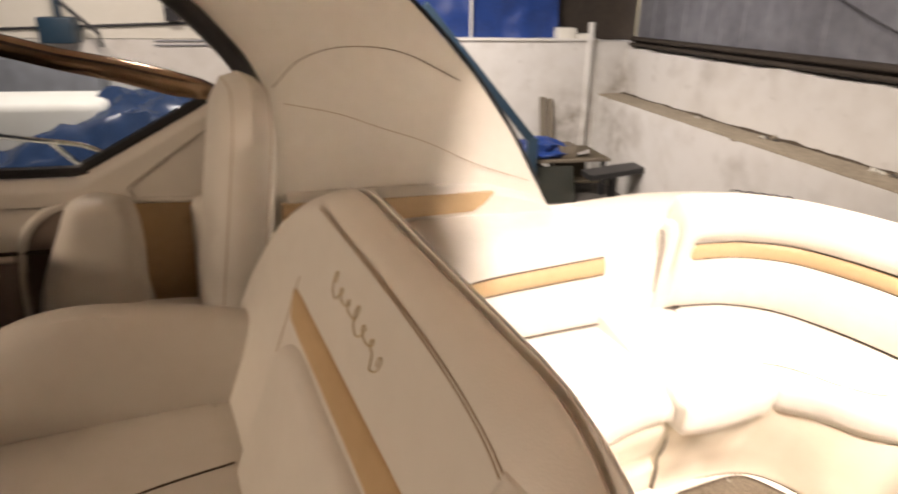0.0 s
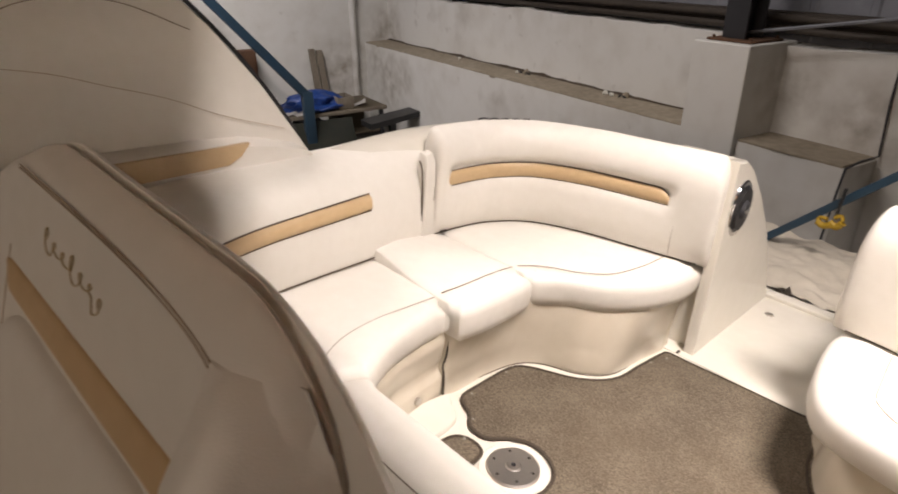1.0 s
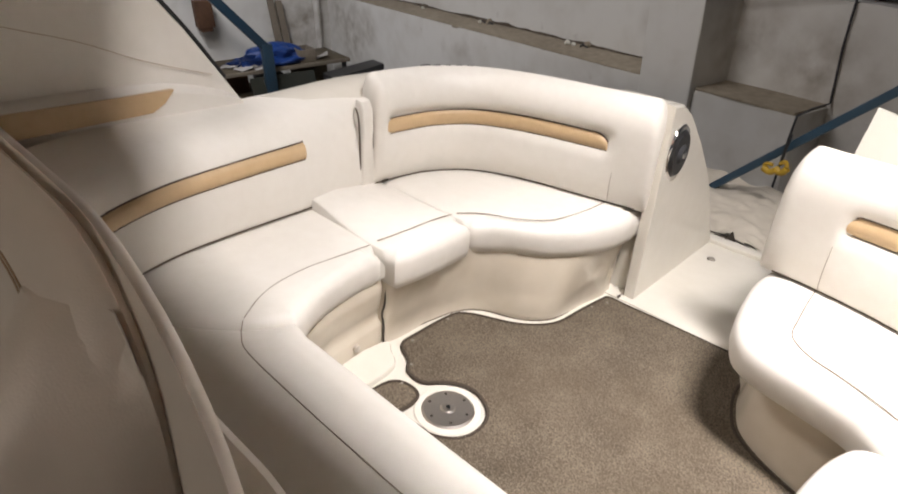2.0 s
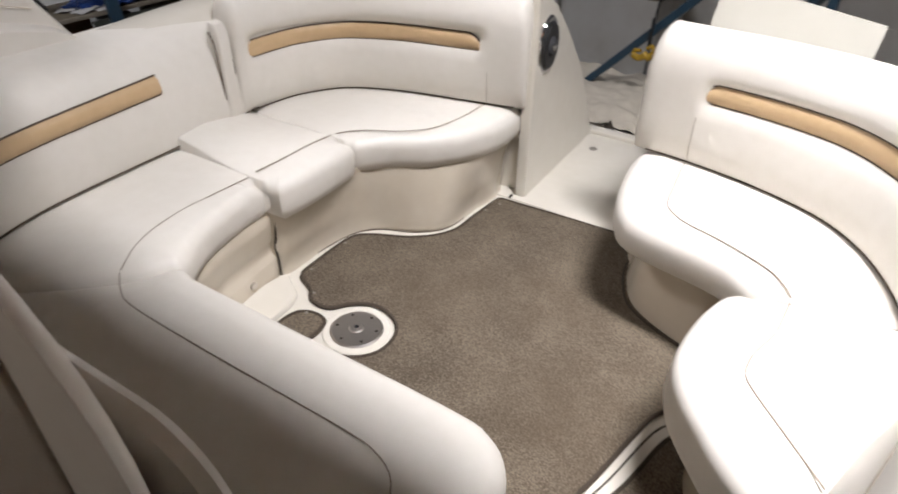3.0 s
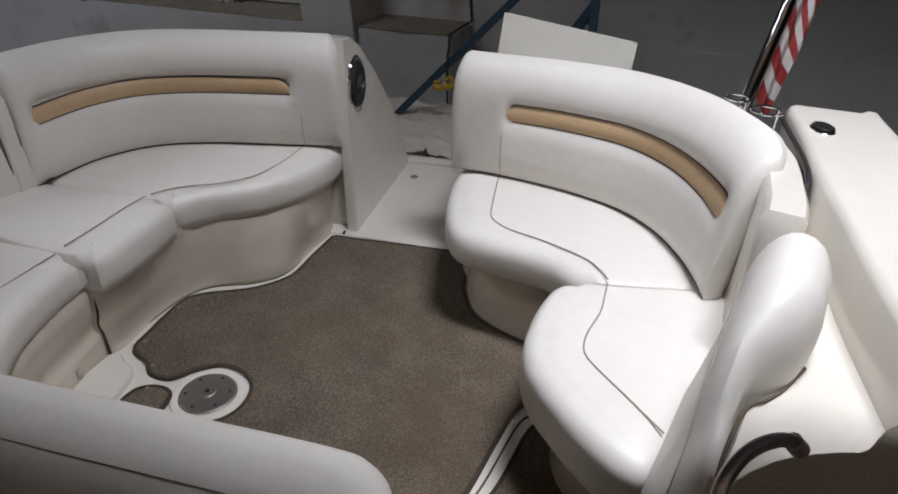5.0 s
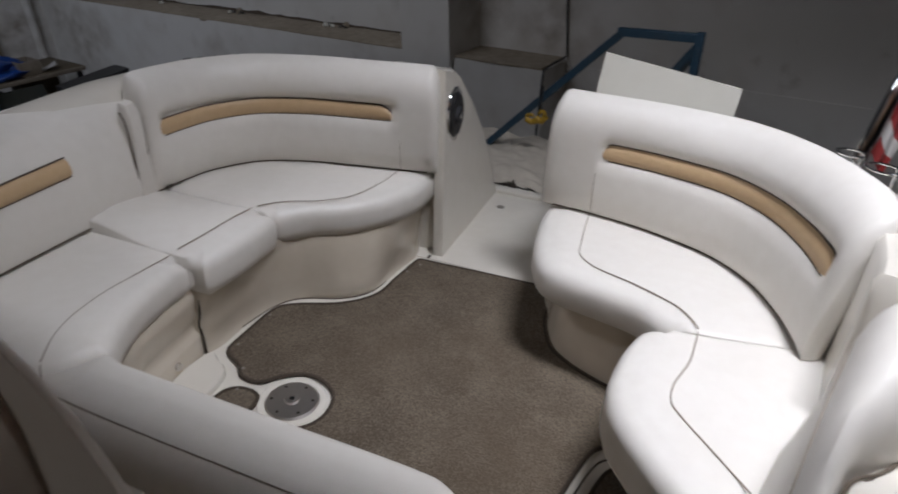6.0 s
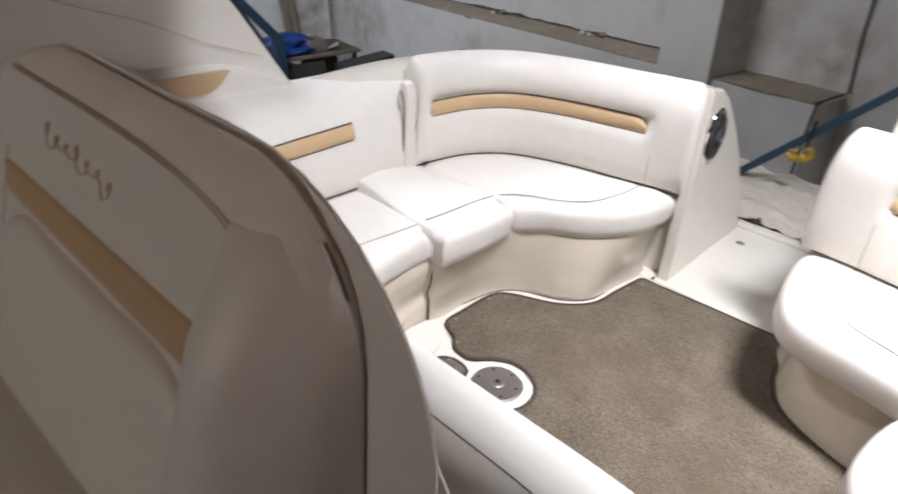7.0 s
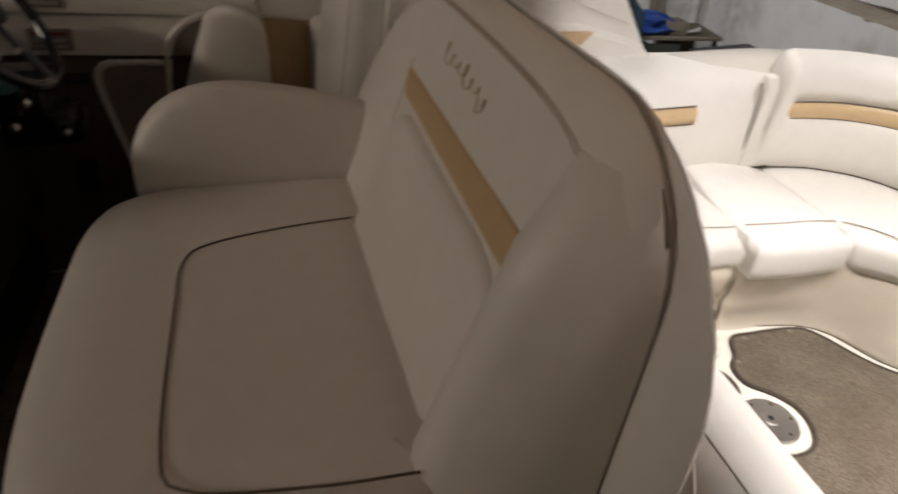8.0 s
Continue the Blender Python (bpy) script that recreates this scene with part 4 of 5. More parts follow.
part("aft_pad", rings_mesh(shell(-0.436, [0.646 - 0.30 * t - d for t, (d, e) in zip(turn, swell)], [1.222 - 0.27 * t - e for t, (d, e) in zip(turn, swell)],
     [-1.053 + 0.0068 * k for k in range(15)], 0.0, [0.305 - 0.04 * t for t in turn], 0.32)), VINYL, near_seat)
part("lower_panel", face_plate(front_of, corners([(-0.14, 0.70), (0.40, 0.70), (0.392, 0.98), (-0.135, 1.005)]), 0.020), VINYL, chair_back)
part("stripe", face_plate(front_of, corners([(-0.14, 1.018), (0.398, 0.99), (0.404, 1.042), (-0.168, 1.062)], 0.06), 0.006, 0.008), TAN, chair_back, "tan vinyl insert stripe")
wing = []
for k in range(25):
    z = 0.58 + 0.585 * k / 24
    edge = 0.362 + math.sqrt(max(0.0, 0.19 ** 2 - max(0.0, z - 1.032) ** 2)) + 0.004
    wide, thick = edge - 0.405, 0.048 * min(1.0, (1.17 - z) / 0.10) ** 0.8
    face, back = front_of(0.405, z), -1.060
    section = [(0.0, 0.04, 0.0), (0.0, 0.002, 0.0), (0.05, -0.45 * thick, 0.0), (0.14, -0.8 * thick, 0.0), (0.30, -thick, 0.0), (0.46, -0.9 * thick, 0.0), (0.62, -0.5 * thick, 0.03), (0.76, 0.0, 0.12), (0.88, 0.0, 0.34), (0.96, 0.0, 0.66), (1.0, 0.0, 1.0), (0.9, 0.0, 1.0), (0.5, 0.02, 0.6)]
    sink = 0.055 * max(0.0, (z - 1.0) / 0.165) ** 2
    wing.append([Vector((0.405 + wide * p, min(back, face + q + (back - face) * w + sink * p * p), z)) for p, q, w in section])
wing.append([Vector((0.41 + (v.x - 0.405) * 0.3, min(v.y + 0.02, -1.078), v.z + 0.002)) for v in wing[-1]])
part("wing", rings_mesh(wing), VINYL, chair_back)
part("seam", tube([(-0.165 + 0.02 * (1.06 - z), front_of(-0.15, z) - 0.0005, z) for z in (0.72, 0.85, 1.0, 1.08)], 0.0014), THREAD, chair_back)
# stitched loops where the maker's mark is
pts = []
for k in range(120):
    u = k / 119
    a = u * 2 * math.pi * 6.5
    tall = 2.1 if u < 0.13 or 0.45 < u < 0.62 else (1.7 if u > 0.88 else 0.9)
    x, z = -0.035 + 0.205 * u + 0.011 * math.cos(a), 1.134 - 0.012 * u + 0.0075 * tall * math.sin(a) - (0.010 if u > 0.88 else 0)
    pts.append((x, front_of(x, z) - 0.001, z))
part("stitched_mark", tube(pts, 0.0010, 5, 0.003), GOLDTHREAD, chair_back, "stitched maker's mark")
part("cushion", slab([(-0.36, -1.22), (-0.37, -1.55), (-0.34, -1.70), (-0.24, -1.785), (0.0, -1.80), (0.3, -1.79), (0.46, -1.74), (0.50, -1.6), (0.50, -1.22), (0.1, -1.2)], cushion_levels(0.58, 0.755, 0.065), 0.025), VINYL, near_seat)
part("seam", tube([(x, y, 0.756) for x, y in ((-0.14, -1.27), (-0.12, -1.4), (-0.08, -1.54), (-0.03, -1.585), (0.1, -1.59), (0.38, -1.585), (0.45, -1.55), (0.475, -1.4), (0.48, -1.27))], 0.0022), CREASE, near_seat)
part("seat_box", slab([(-0.36, -1.2), (-0.36, -1.72), (0.44, -1.72), (0.44, -1.2)], [(0.0, 0.0), (0.0, 0.60)], 0.05, False), GEL, near_seat, "cream gelcoat seat box")
rings = []
for k in range(23):
    u = k / 22
    y = -1.20 - 0.50 * u
    end = math.sqrt(max(0.03, 1 - max(0, (u - 0.5) / 0.5) ** 2.6))
    top = 0.80 + 0.155 * end - 0.045 * (1 - u) ** 2 + 0.015 * math.sin(math.pi * u)
    rings.append([Vector((-0.375 + 0.05 * math.copysign(abs(math.cos(a)) ** 0.7, math.cos(a)), y, (0.68 + top) / 2 + (top - 0.68) / 2 * math.copysign(abs(math.sin(a)) ** 0.7, math.sin(a)))) for a in [2 * math.pi * j / 16 for j in range(16)]])
part("armrest", rings_mesh(rings), VINYL, near_seat)

far_seat = thing("helm_chair", "narrow cream vinyl helm chair beside the hull", "chair", "helm chairs")
far_rings = shell(-1.02, [-0.66, -0.62, -0.60, -0.61, -0.65], [1.24, 1.28, 1.295, 1.28, 1.22], [-1.22, -1.20, -1.16, -1.12, -1.10], 0.08, 0.12, 0.12, 0.55)
far_back = part("backrest", rings_mesh(far_rings), VINYL, far_seat)
for k in (1, 3):
    part("seam", tube(far_rings[k][3:26], 0.0012, 6), THREAD, far_back)
part("cushion", slab([(-0.98, -1.2), (-0.98, -1.68), (-0.6, -1.68), (-0.58, -1.2)], cushion_levels(0.50, 0.66, 0.05), 0.03), VINYL, far_seat)
part("seat_box", box(-0.94, -0.62, -1.6, -1.15, 0.0, 0.52, 0.02), GEL, far_seat, "cream gelcoat seat box")

# ---- boat: helm side, arch, side window ----
tagged(part("helm_side_wall", box(-1.22, -1.12, -2.6, -0.58, 0.0, 0.90, 0.01), VINYL), "cream padded side wall at the helm", "wall", kind="structure")
side_pad = thing("hull_side_pad", "cream vinyl side pad in a rounded tan-lined niche", "pad")
NICHE = [(-1.715, 0.45), (-1.712, 0.68), (-1.69, 0.815), (-1.63, 0.882), (-1.55, 0.907), (-1.40, 0.906), (-1.27, 0.90), (-1.10, 0.90)]
part("rim", tube([(-1.118, y, z) for y, z in NICHE], 0.013, 10), VINYL, side_pad, "cream padded rim")
# grey-brown plate behind the forward part of the niche
rings = [[Vector((x, y, z)) for y, z in NICHE[:5] + [(-1.55, 0.45)]] for x in (-1.122, -1.113)]
part("side_backing", rings_mesh(rings), POCKET, side_pad, "grey-brown back plate", smooth=False)
part("inset", box(-1.122, -1.108, -1.55, -1.255, 0.45, 0.895, 0.003), TAN, side_pad, "tan vinyl inset")
PAD = [(-1.675, 0.45), (-1.668, 0.64), (-1.65, 0.72), (-1.622, 0.80), (-1.598, 0.86), (-1.578, 0.912), (-1.535, 0.938), (-1.47, 0.938), (-1.422, 0.915), (-1.403, 0.84), (-1.40, 0.70), (-1.40, 0.45)]
rings = [[Vector((x, v.x + (-1.53 - v.x) * d, v.y + (0.68 - v.y) * d)) for v in curve_through([Vector((y, z, 0)) for y, z in PAD], 0.02, True)] for x, d in ((-1.112, 0.03), (-1.07, 0.0), (-1.03, 0.0), (-1.005, 0.035), (-0.99, 0.11), (-0.982, 0.3), (-0.98, 0.6))]
part("bolster", rings_mesh(rings), VINYL, side_pad)
part("back_pad", slab([(-1.115, -1.262), (-1.03, -1.258), (-1.0, -1.24), (-1.0, -1.12), (-1.03, -1.10), (-1.115, -1.10)], cushion_levels(0.5, 0.925, 0.04), 0.02), VINYL, side_pad)

arch = thing("radar_arch", "cream swept arch leg with a dark edge trim", "arch")
ARCH_AFT = [(-0.02, 0.79), (-0.08, 0.88), (-0.21, 1.07), (-0.375, 1.265), (-0.565, 1.44), (-0.80, 1.62), (-1.05, 1.78)]
ARCH_FORE = [(-1.10, 0.88), (-1.05, 1.05), (-1.06, 1.20), (-1.105, 1.285), (-1.175, 1.365), (-1.25, 1.435), (-1.45, 1.60)]
rings = []
for x, e in ((-1.17, 0.0), (-1.125, 0.0), (-1.115, 0.008)):
    rings.append([Vector((x - 0.02 * (z - 0.8), y - e, z)) for y, z in ARCH_AFT] + [Vector((x - 0.02 * (z - 0.8), y + e, z)) for y, z in ARCH_FORE[::-1]])
part("leg", rings_mesh(rings), VINYL, arch)
part("edge_trim", tube([(-1.13, y + 0.006, z) for y, z in ARCH_AFT[1:]], 0.008), BLACK, arch, "black rubber edge trim")
part("front_gasket", tube([(-1.125, y - 0.015, z) for y, z in ARCH_FORE[2:]], 0.028, 10), BLACK, arch, "black rubber gasket")
part("seam", tube([(-1.112, y, z) for y, z in ((-1.03, 1.22), (-0.95, 1.30), (-0.82, 1.34), (-0.64, 1.33), (-0.44, 1.25))], 0.002), PIPING, arch)
part("seam", tube([(-1.111, y, z) for y, z in ((-1.0, 1.175), (-0.84, 1.145), (-0.70, 1.10), (-0.54, 1.05), (-0.35, 0.97), (-0.13, 0.90))], 0.0011), THREAD, arch)

panel = thing("padded_side_panel", "cream coaming panel with a tapered tan stripe", "panel")
EDGE = [(-1.0, 0.79), (-0.6, 0.79), (-0.03, 0.79), (-0.06, 0.82), (-0.10, 0.842), (-0.20, 0.872), (-0.30, 0.893), (-0.46, 0.902), (-0.62, 0.904), (-0.8, 0.904), (-1.0, 0.90)]
rings = [[Vector((x, y + (-0.6 - y) * e, 0.79 + (z - 0.79) * k)) for y, z in EDGE] for x, e, k in ((-1.15, 0.0, 1.0), (-1.114, 0.0, 1.0), (-1.09, 0.0, 0.97), (-1.07, 0.0, 0.91), (-1.06, 0.003, 0.85), (-1.055, 0.008, 0.80))]
part("panel", rings_mesh(rings), VINYL, panel)
rings = [[Vector((x, y, z)) for y, z in ((-1.02, 0.885), (-0.30, 0.885), (-0.335, 0.845), (-0.38, 0.82), (-1.02, 0.80))] for x in (-1.07, -1.051, -1.048)]
part("stripe", rings_mesh(rings), TAN, panel, "tan vinyl insert stripe")

window = thing("side_window", "dark-framed side window with a bright top rail", "window")
rings = [[Vector((-1.15 + dx, y, z0 + (z1 - z0) * k)) for dx, k in ((-0.02, 0.0), (0.012, 0.0), (0.022, 0.35), (0.02, 0.8), (0.0, 1.0), (-0.02, 1.0))] for y, z0, z1 in ((-2.4, 1.42, 1.49), (-1.9, 1.325, 1.385), (-1.67, 1.281, 1.333), (-1.55, 1.251, 1.304), (-1.427, 1.226, 1.284), (-1.293, 1.190, 1.255), (-1.215, 1.180, 1.234), (-1.12, 1.165, 1.19))]
part("top_rail", rings_mesh(rings), BROWN_CHROME, window, "polished metal top rail")
part("gasket", tube([(-1.15, -2.2, 0.985), (-1.15, -1.57, 0.985), (-1.15, -1.52, 1.0), (-1.15, -1.21, 1.18)], 0.016, 8), BLACK, window, "black rubber gasket")
rings = [[Vector((x, y, z)) for y, z in ((-2.2, 0.985), (-1.57, 0.985), (-1.2, 1.185), (-1.2, 1.23), (-2.3, 1.36))] for x in (-1.153, -1.147)]
pane = part("pane", rings_mesh(rings), GLASS, window, smooth=False)
pane.visible_shadow = False
rings = [[Vector((x, y, z)) for y, z in ((-2.6, 0.90), (-1.0, 0.90), (-1.06, 1.20), (-1.19, 1.185 - e), (-1.24, 1.15 - e), (-1.56 + e / 3, 0.965 - e), (-2.6, 0.965 - e))] for x, e in ((-1.20, 0.0), (-1.14, 0.0), (-1.118, 0.020), (-1.11, 0.030))]
tagged(part("window_surround", rings_mesh(rings), VINYL), "cream moulded surround under the side window", "trim", kind="structure")

surround_seam = thing("surround_seam", "fine joint line in the moulded window surround", "joint")
part("joint", tube([(-1.109, y, z) for y, z in ((-1.15, 1.135), (-1.231, 1.091), (-1.33, 1.020), (-1.418, 0.952), (-1.425, 0.935), (-1.40, 0.890))], 0.0016, 6, 0.01), PIPING, surround_seam)

# unseen top, assumed from the shade edge and sized to block the lamps
canvas = thing("unseen_top", "unseen canvas top assumed over the helm to shade it", "canvas top")
part("canvas", swept([(-2.1, -1.8), (-0.6, -1.8), (0.3, -1.8), (1.3, -1.8), (2.2, -1.8)], [(1.51, 1.93), (1.51, 1.95), (0.6, 2.02), (0.1, 2.0), (0.1, 1.98), (0.6, 2.0)], 0, 0.2), CANVAS, canvas)
part("pole", tube([(-1.17, -1.0, 0.85), (-1.17, -0.75, 1.5), (-1.17, -0.56, 1.94)], 0.014, 8, 0.1), CHROME, canvas, "bright tube")
part("pole", tube([(1.31, -1.47, 0.845), (1.285, -1.47, 1.99)], 0.014, 8, 0.2), CHROME, canvas, "bright tube")

# ---- boat: helm ----
dash = thing("helm_dash", "dark helm dash with gauges", "dash")
part("panel", box(-1.05, -0.15, -2.55, -2.12, 0.3, 0.98, 0.05, 3), DASH, dash)
part("kick_panel", box(-1.1, 0.2, -2.4, -2.2, 0.0, 0.45, 0.01), DASH, dash)
for x in (-0.85, -0.7, -0.5, -0.35):
    part("gauge", lying_disc((x, -2.10, 0.85), 0.045, 0.04, 0.01, "z", 20), CHROME, dash, "chrome-rimmed gauge")
wheel = thing("steering_wheel", "black steering wheel with chrome spokes", "steering wheel")
hub, tilt = Vector((-0.60, -1.977, 1.041)), Matrix.Rotation(radians(-58), 3, "X")
circle = [hub + tilt @ Vector((0.185 * math.cos(2 * math.pi * k / 32), 0.185 * math.sin(2 * math.pi * k / 32), 0)) for k in range(32)]
part("rim", tube(circle, 0.0125, 10, 0.03, True), GLOSSBLACK, wheel)
part("hub", tube([hub + tilt @ Vector((0, 0, -0.20)), hub + tilt @ Vector((0, 0, 0.015))], 0.045, 16, smooth=False), BLACK, wheel)
part("hub_cap", tube([hub + tilt @ Vector((0, 0, 0.02)), hub + tilt @ Vector((0, 0, 0.026))], 0.022, 16, smooth=False), CHROME, wheel, "small chrome cap")
for k in range(3):
    a = radians(90 + 120 * k)
    part("spoke", tube([hub, hub + tilt @ Vector((0.18 * math.cos(a), 0.18 * math.sin(a), 0))], 0.012, 8, smooth=False), CHROME, wheel, "chrome spoke")
throttle = thing("throttle_control", "glossy black throttle control with chrome levers", "throttle")
part("body", join(box(-1.02, -0.87, -2.16, -1.965, 0.585, 0.80, 0.045, 4), box(-1.0, -0.86, -2.05, -1.925, 0.60, 0.70, 0.03, 4)), GLOSSBLACK, throttle)
part("display", lying_disc((-0.868, -2.083, 0.785), 0.034, 0.030, 0.012, "x", 24, 1.25), TEALGLASS, throttle, "teal glass gauge face")
for y, z, r in ((-2.035, 0.735, 0.016), (-2.075, 0.668, 0.014), (-1.955, 0.650, 0.013)):
    part("knob", lying_disc((-0.862, y, z), r, r * 0.6, 0.03, "x", 16), CHROME, throttle, "chrome knob")
part("lever", tube([(-0.862, -2.06, 0.70), (-0.83, -2.03, 0.76), (-0.825, -2.0, 0.80)], 0.010, 8, 0.02), CHROME, throttle, "chrome lever")
switch = thing("switch_box", "black switch box on the helm side wall", "switch")
part("box", box(-1.12, -1.075, -2.03, -1.965, 0.335, 0.44, 0.012), BLACK, switch)
part("toggle", tube([(-1.075, -2.0, 0.40), (-1.055, -1.985, 0.425)], 0.008, 8, smooth=False), BLACK, switch)
latch = thing("side_latch", "black recessed latch on the helm side wall", "latch")
part("plate", box(-1.12, -1.098, -2.03, -1.93, 0.692, 0.728, 0.006), BLACK, latch)
# panel added over the cream side wall to make it darker
liner = thing("side_dark_panel", "dark brown panel added on the helm side wall", "liner")
part("panel", box(-1.121, -1.112, -2.58, -1.60, 0.005, 0.775, 0.003), DARK_PANEL, liner)
part("binding", tube([(-1.112, -2.58, 0.772), (-1.112, -1.60, 0.772)], 0.006, 8, smooth=False), BINDING, liner, "stitched dark binding")
pocket = thing("side_pocket", "grey-brown lined pocket in the helm side wall", "pocket")
part("lining", rings_mesh([[Vector((x, y, z)) for y, z in ((-1.70, 0.30), (-1.83, 0.30), (-1.875, 0.50), (-1.90, 0.66), (-1.90, 0.745), (-1.70, 0.75))] for x in (-1.118, -1.108)]), POCKET, pocket, smooth=False)
part("frame", tube([(-1.118, y, z) for y, z in ((-1.83, 0.30), (-1.875, 0.50), (-1.905, 0.66), (-1.905, 0.725), (-1.875, 0.752), (-1.80, 0.758), (-1.72, 0.755))], 0.014, 10), VINYL, pocket, "cream padded frame")
deck = tagged(part("side_deck", box(-1.64, -1.20, -2.9, -0.62, 0.66, 0.78, 0.02), GEL), "cream gelcoat side deck outside the window", "deck", kind="structure")
deck_rail = thing("deck_rail", "thin pale rail on the side deck", "rail")
part("top_tube", tube([(-1.45, -2.7, 1.16), (-1.45, -1.75, 1.01), (-1.45, -1.51, 0.96), (-1.45, -1.30, 0.78)], 0.008, 8, 0.05), CHROME, deck_rail)
for y in (-1.64, -2.2):
    part("stay", tube([(-1.45, y, 0.99 + 0.1 * (y < -2)), (-1.45, y + 0.20, 0.78)], 0.008, 8, smooth=False), CHROME, deck_rail)
for z in (0.823, 0.945):
    sign = thing("warning_plate", "small printed plate on the side wall", "plate", "warning plates")
    part("plate", box(-1.122, -1.106, -2.065, -1.955, z - 0.03, z + 0.03, 0.001), POCKET, sign)
    for k in range(3):
        part("print_line", box(-1.107, -1.1045, -2.055, -1.965, z - 0.022 + 0.018 * k, z - 0.014 + 0.018 * k), RED if k == 2 else WHITECLOTH, sign)

# ---- boat: port quarter ----
cleat = thing("hull_fitting", "black oval deck fitting on the port coaming", "deck fitting")
bm = disc((0, 0, 0), 0.045, 0.038, 0.0, 0.008, 28)
bmesh.ops.scale(bm, vec=(0.75, 1.15, 1), verts=bm.verts)
bmesh.ops.translate(bm, vec=(1.692, 0.628, 0.857), verts=bm.verts)
part("plate", bm, CHROME, cleat)
bm = disc((0, 0, 0), 0.036, 0.03, 0.0, 0.006, 28)
bmesh.ops.scale(bm, vec=(0.75, 1.15, 1), verts=bm.verts)
bmesh.ops.translate(bm, vec=(1.692, 0.628, 0.862), verts=bm.verts)
part("cup", bm, BLACK, cleat)
for x, y, r in ((1.485, 0.792, 0.038), (1.550, 0.687, 0.044)):
    holder = thing("cup_ring", "thin chrome ring on top of the port backrest", "ring", "chrome rings")
    part("ring", tube([(x + r * math.cos(2 * math.pi * k / 24), y + r * math.sin(2 * math.pi * k / 24), 0.876) for k in range(24)], 0.0035, 8, 0.01, True), CHROME, holder)
    part("stem", tube([(x + 0.9 * r, y + 0.44 * r, 0.80), (x + 0.9 * r, y + 0.44 * r, 0.876)], 0.0035, 8, smooth=False), CHROME, holder)
flag = thing("stern_flag", "furled striped flag on a chrome staff", "flag")
F0, F1 = Vector((1.537, 0.912, 0.80)), Vector((1.684, 1.122, 1.50))
part("staff", tube([F0, F1], 0.021, 16, smooth=False), CHROME, flag, "polished chrome staff")
def cloth(u, s):
    """The drooping cloth: u up the staff, s from the staff outwards."""
    p = F0.lerp(F1, 0.10 + 0.90 * u)
    return p + Vector((0.066 * s * (1 - 0.3 * u) + 0.012, 0.018 * math.sin(9 * s + 5 * u) + 0.02, -0.36 * s * (1 - s * 0.25) * (0.35 + 0.75 * u) - 0.02 * math.sin(7 * u + 3 * s) * s))
for k in range(11):
    rings = [[cloth((k + j / 4) / 11, i / 12) for i in range(13)] for j in range(5)]
    back = [[v + Vector((0.0, 0.006, 0.0)) for v in r] for r in rings]
    bm = rings_mesh([a + b[::-1] for a, b in zip(rings, back)])
    part("stripe", bm, NAVY if k > 8 else (RED if k % 2 == 0 else WHITECLOTH), flag)
board = thing("white_board", "plain white panel leaning behind the port backrest", "panel")
part("panel", rings_mesh([[Vector((x, y + d, z)) for x, y, z in ((0.60, 1.52, 0.50), (1.19, 1.52, 0.45), (1.212, 1.62, 0.832), (0.627, 1.62, 0.917))] for d in (0.0, 0.02)]), WHITEPAINT, board)
part("support", box(0.62, 1.3, 1.25, 1.75, -0.1, 0.5, 0.02), GEL, board, "cream transom locker")

# ---- boat: swim platform ----
tagged(part("swim_platform", box(-1.0, 1.7, 2.03, 3.0, -0.22, -0.10, 0.03), GEL), "cream gelcoat swim platform", "platform", kind="structure")
cover = thing("folded_cover", "rumpled silver-grey cover lying on the platform", "cover")
rings = []
for i in range(61):
    row = []
    for j in range(49):
        x, y = -0.75 + 1.5 * i / 60 , 2.10 + 0.98 * j / 48
        d = noise.noise(Vector((x * 5, y * 5, 0.3))) * 0.03 + (abs(noise.noise(Vector((x * 9 + y * 4, y * 7, 2.0)))) - 0.2) * 0.045 + noise.noise(Vector((x * 22, y * 17, 5.0))) * 0.006
        row.append(Vector((x + 0.03 * noise.noise(Vector((y * 4, 1, 0))), y + 0.05 * noise.noise(Vector((x * 5, 3, 0))), -0.012 + d - 0.05 * (j > 46) - 0.05 * (i < 2 or i > 58))))
    rings.append(row)
bm = rings_mesh(rings, False)
part("cloth", bm, CLOTH, cover)
peak = thing("cover_strap", "small dark strap end on the cover", "strap")
part("strap", rings_mesh([[Vector((x, y, z)) for x, z in ((0.12, -0.01), (0.185, -0.01), (0.155, 0.05))] for y in (2.055, 2.065)]), SHADOW_GAP, peak)
part("cord", tube([(0.03, 2.07, 0.0), (0.15, 2.06, 0.012), (0.3, 2.05, -0.005), (0.42, 2.08, 0.0)], 0.004), SHADOW_GAP, cover)
sill_cap = thing("deck_drain", "small steel drain on the transom sill", "drain")
part("cap", disc((0.175, 1.755, 0), 0.022, 0.018, 0.003, 0.008, 16), WORNSTEEL, sill_cap)
emblem = thing("hull_emblem", "dark raised lettering bars on the coaming", "emblem")
for k in range(5):
    x, y = -1.06 + 0.030 * k, 0.86 + 0.042 * k
    part("bar", tube([(x, y, 0.819), (x + 0.010, y + 0.012, 0.825), (x + 0.024, y + 0.030, 0.826), (x + 0.030, y + 0.040, 0.820)], 0.0035, 6, 0.008), DARKSTEEL, emblem)

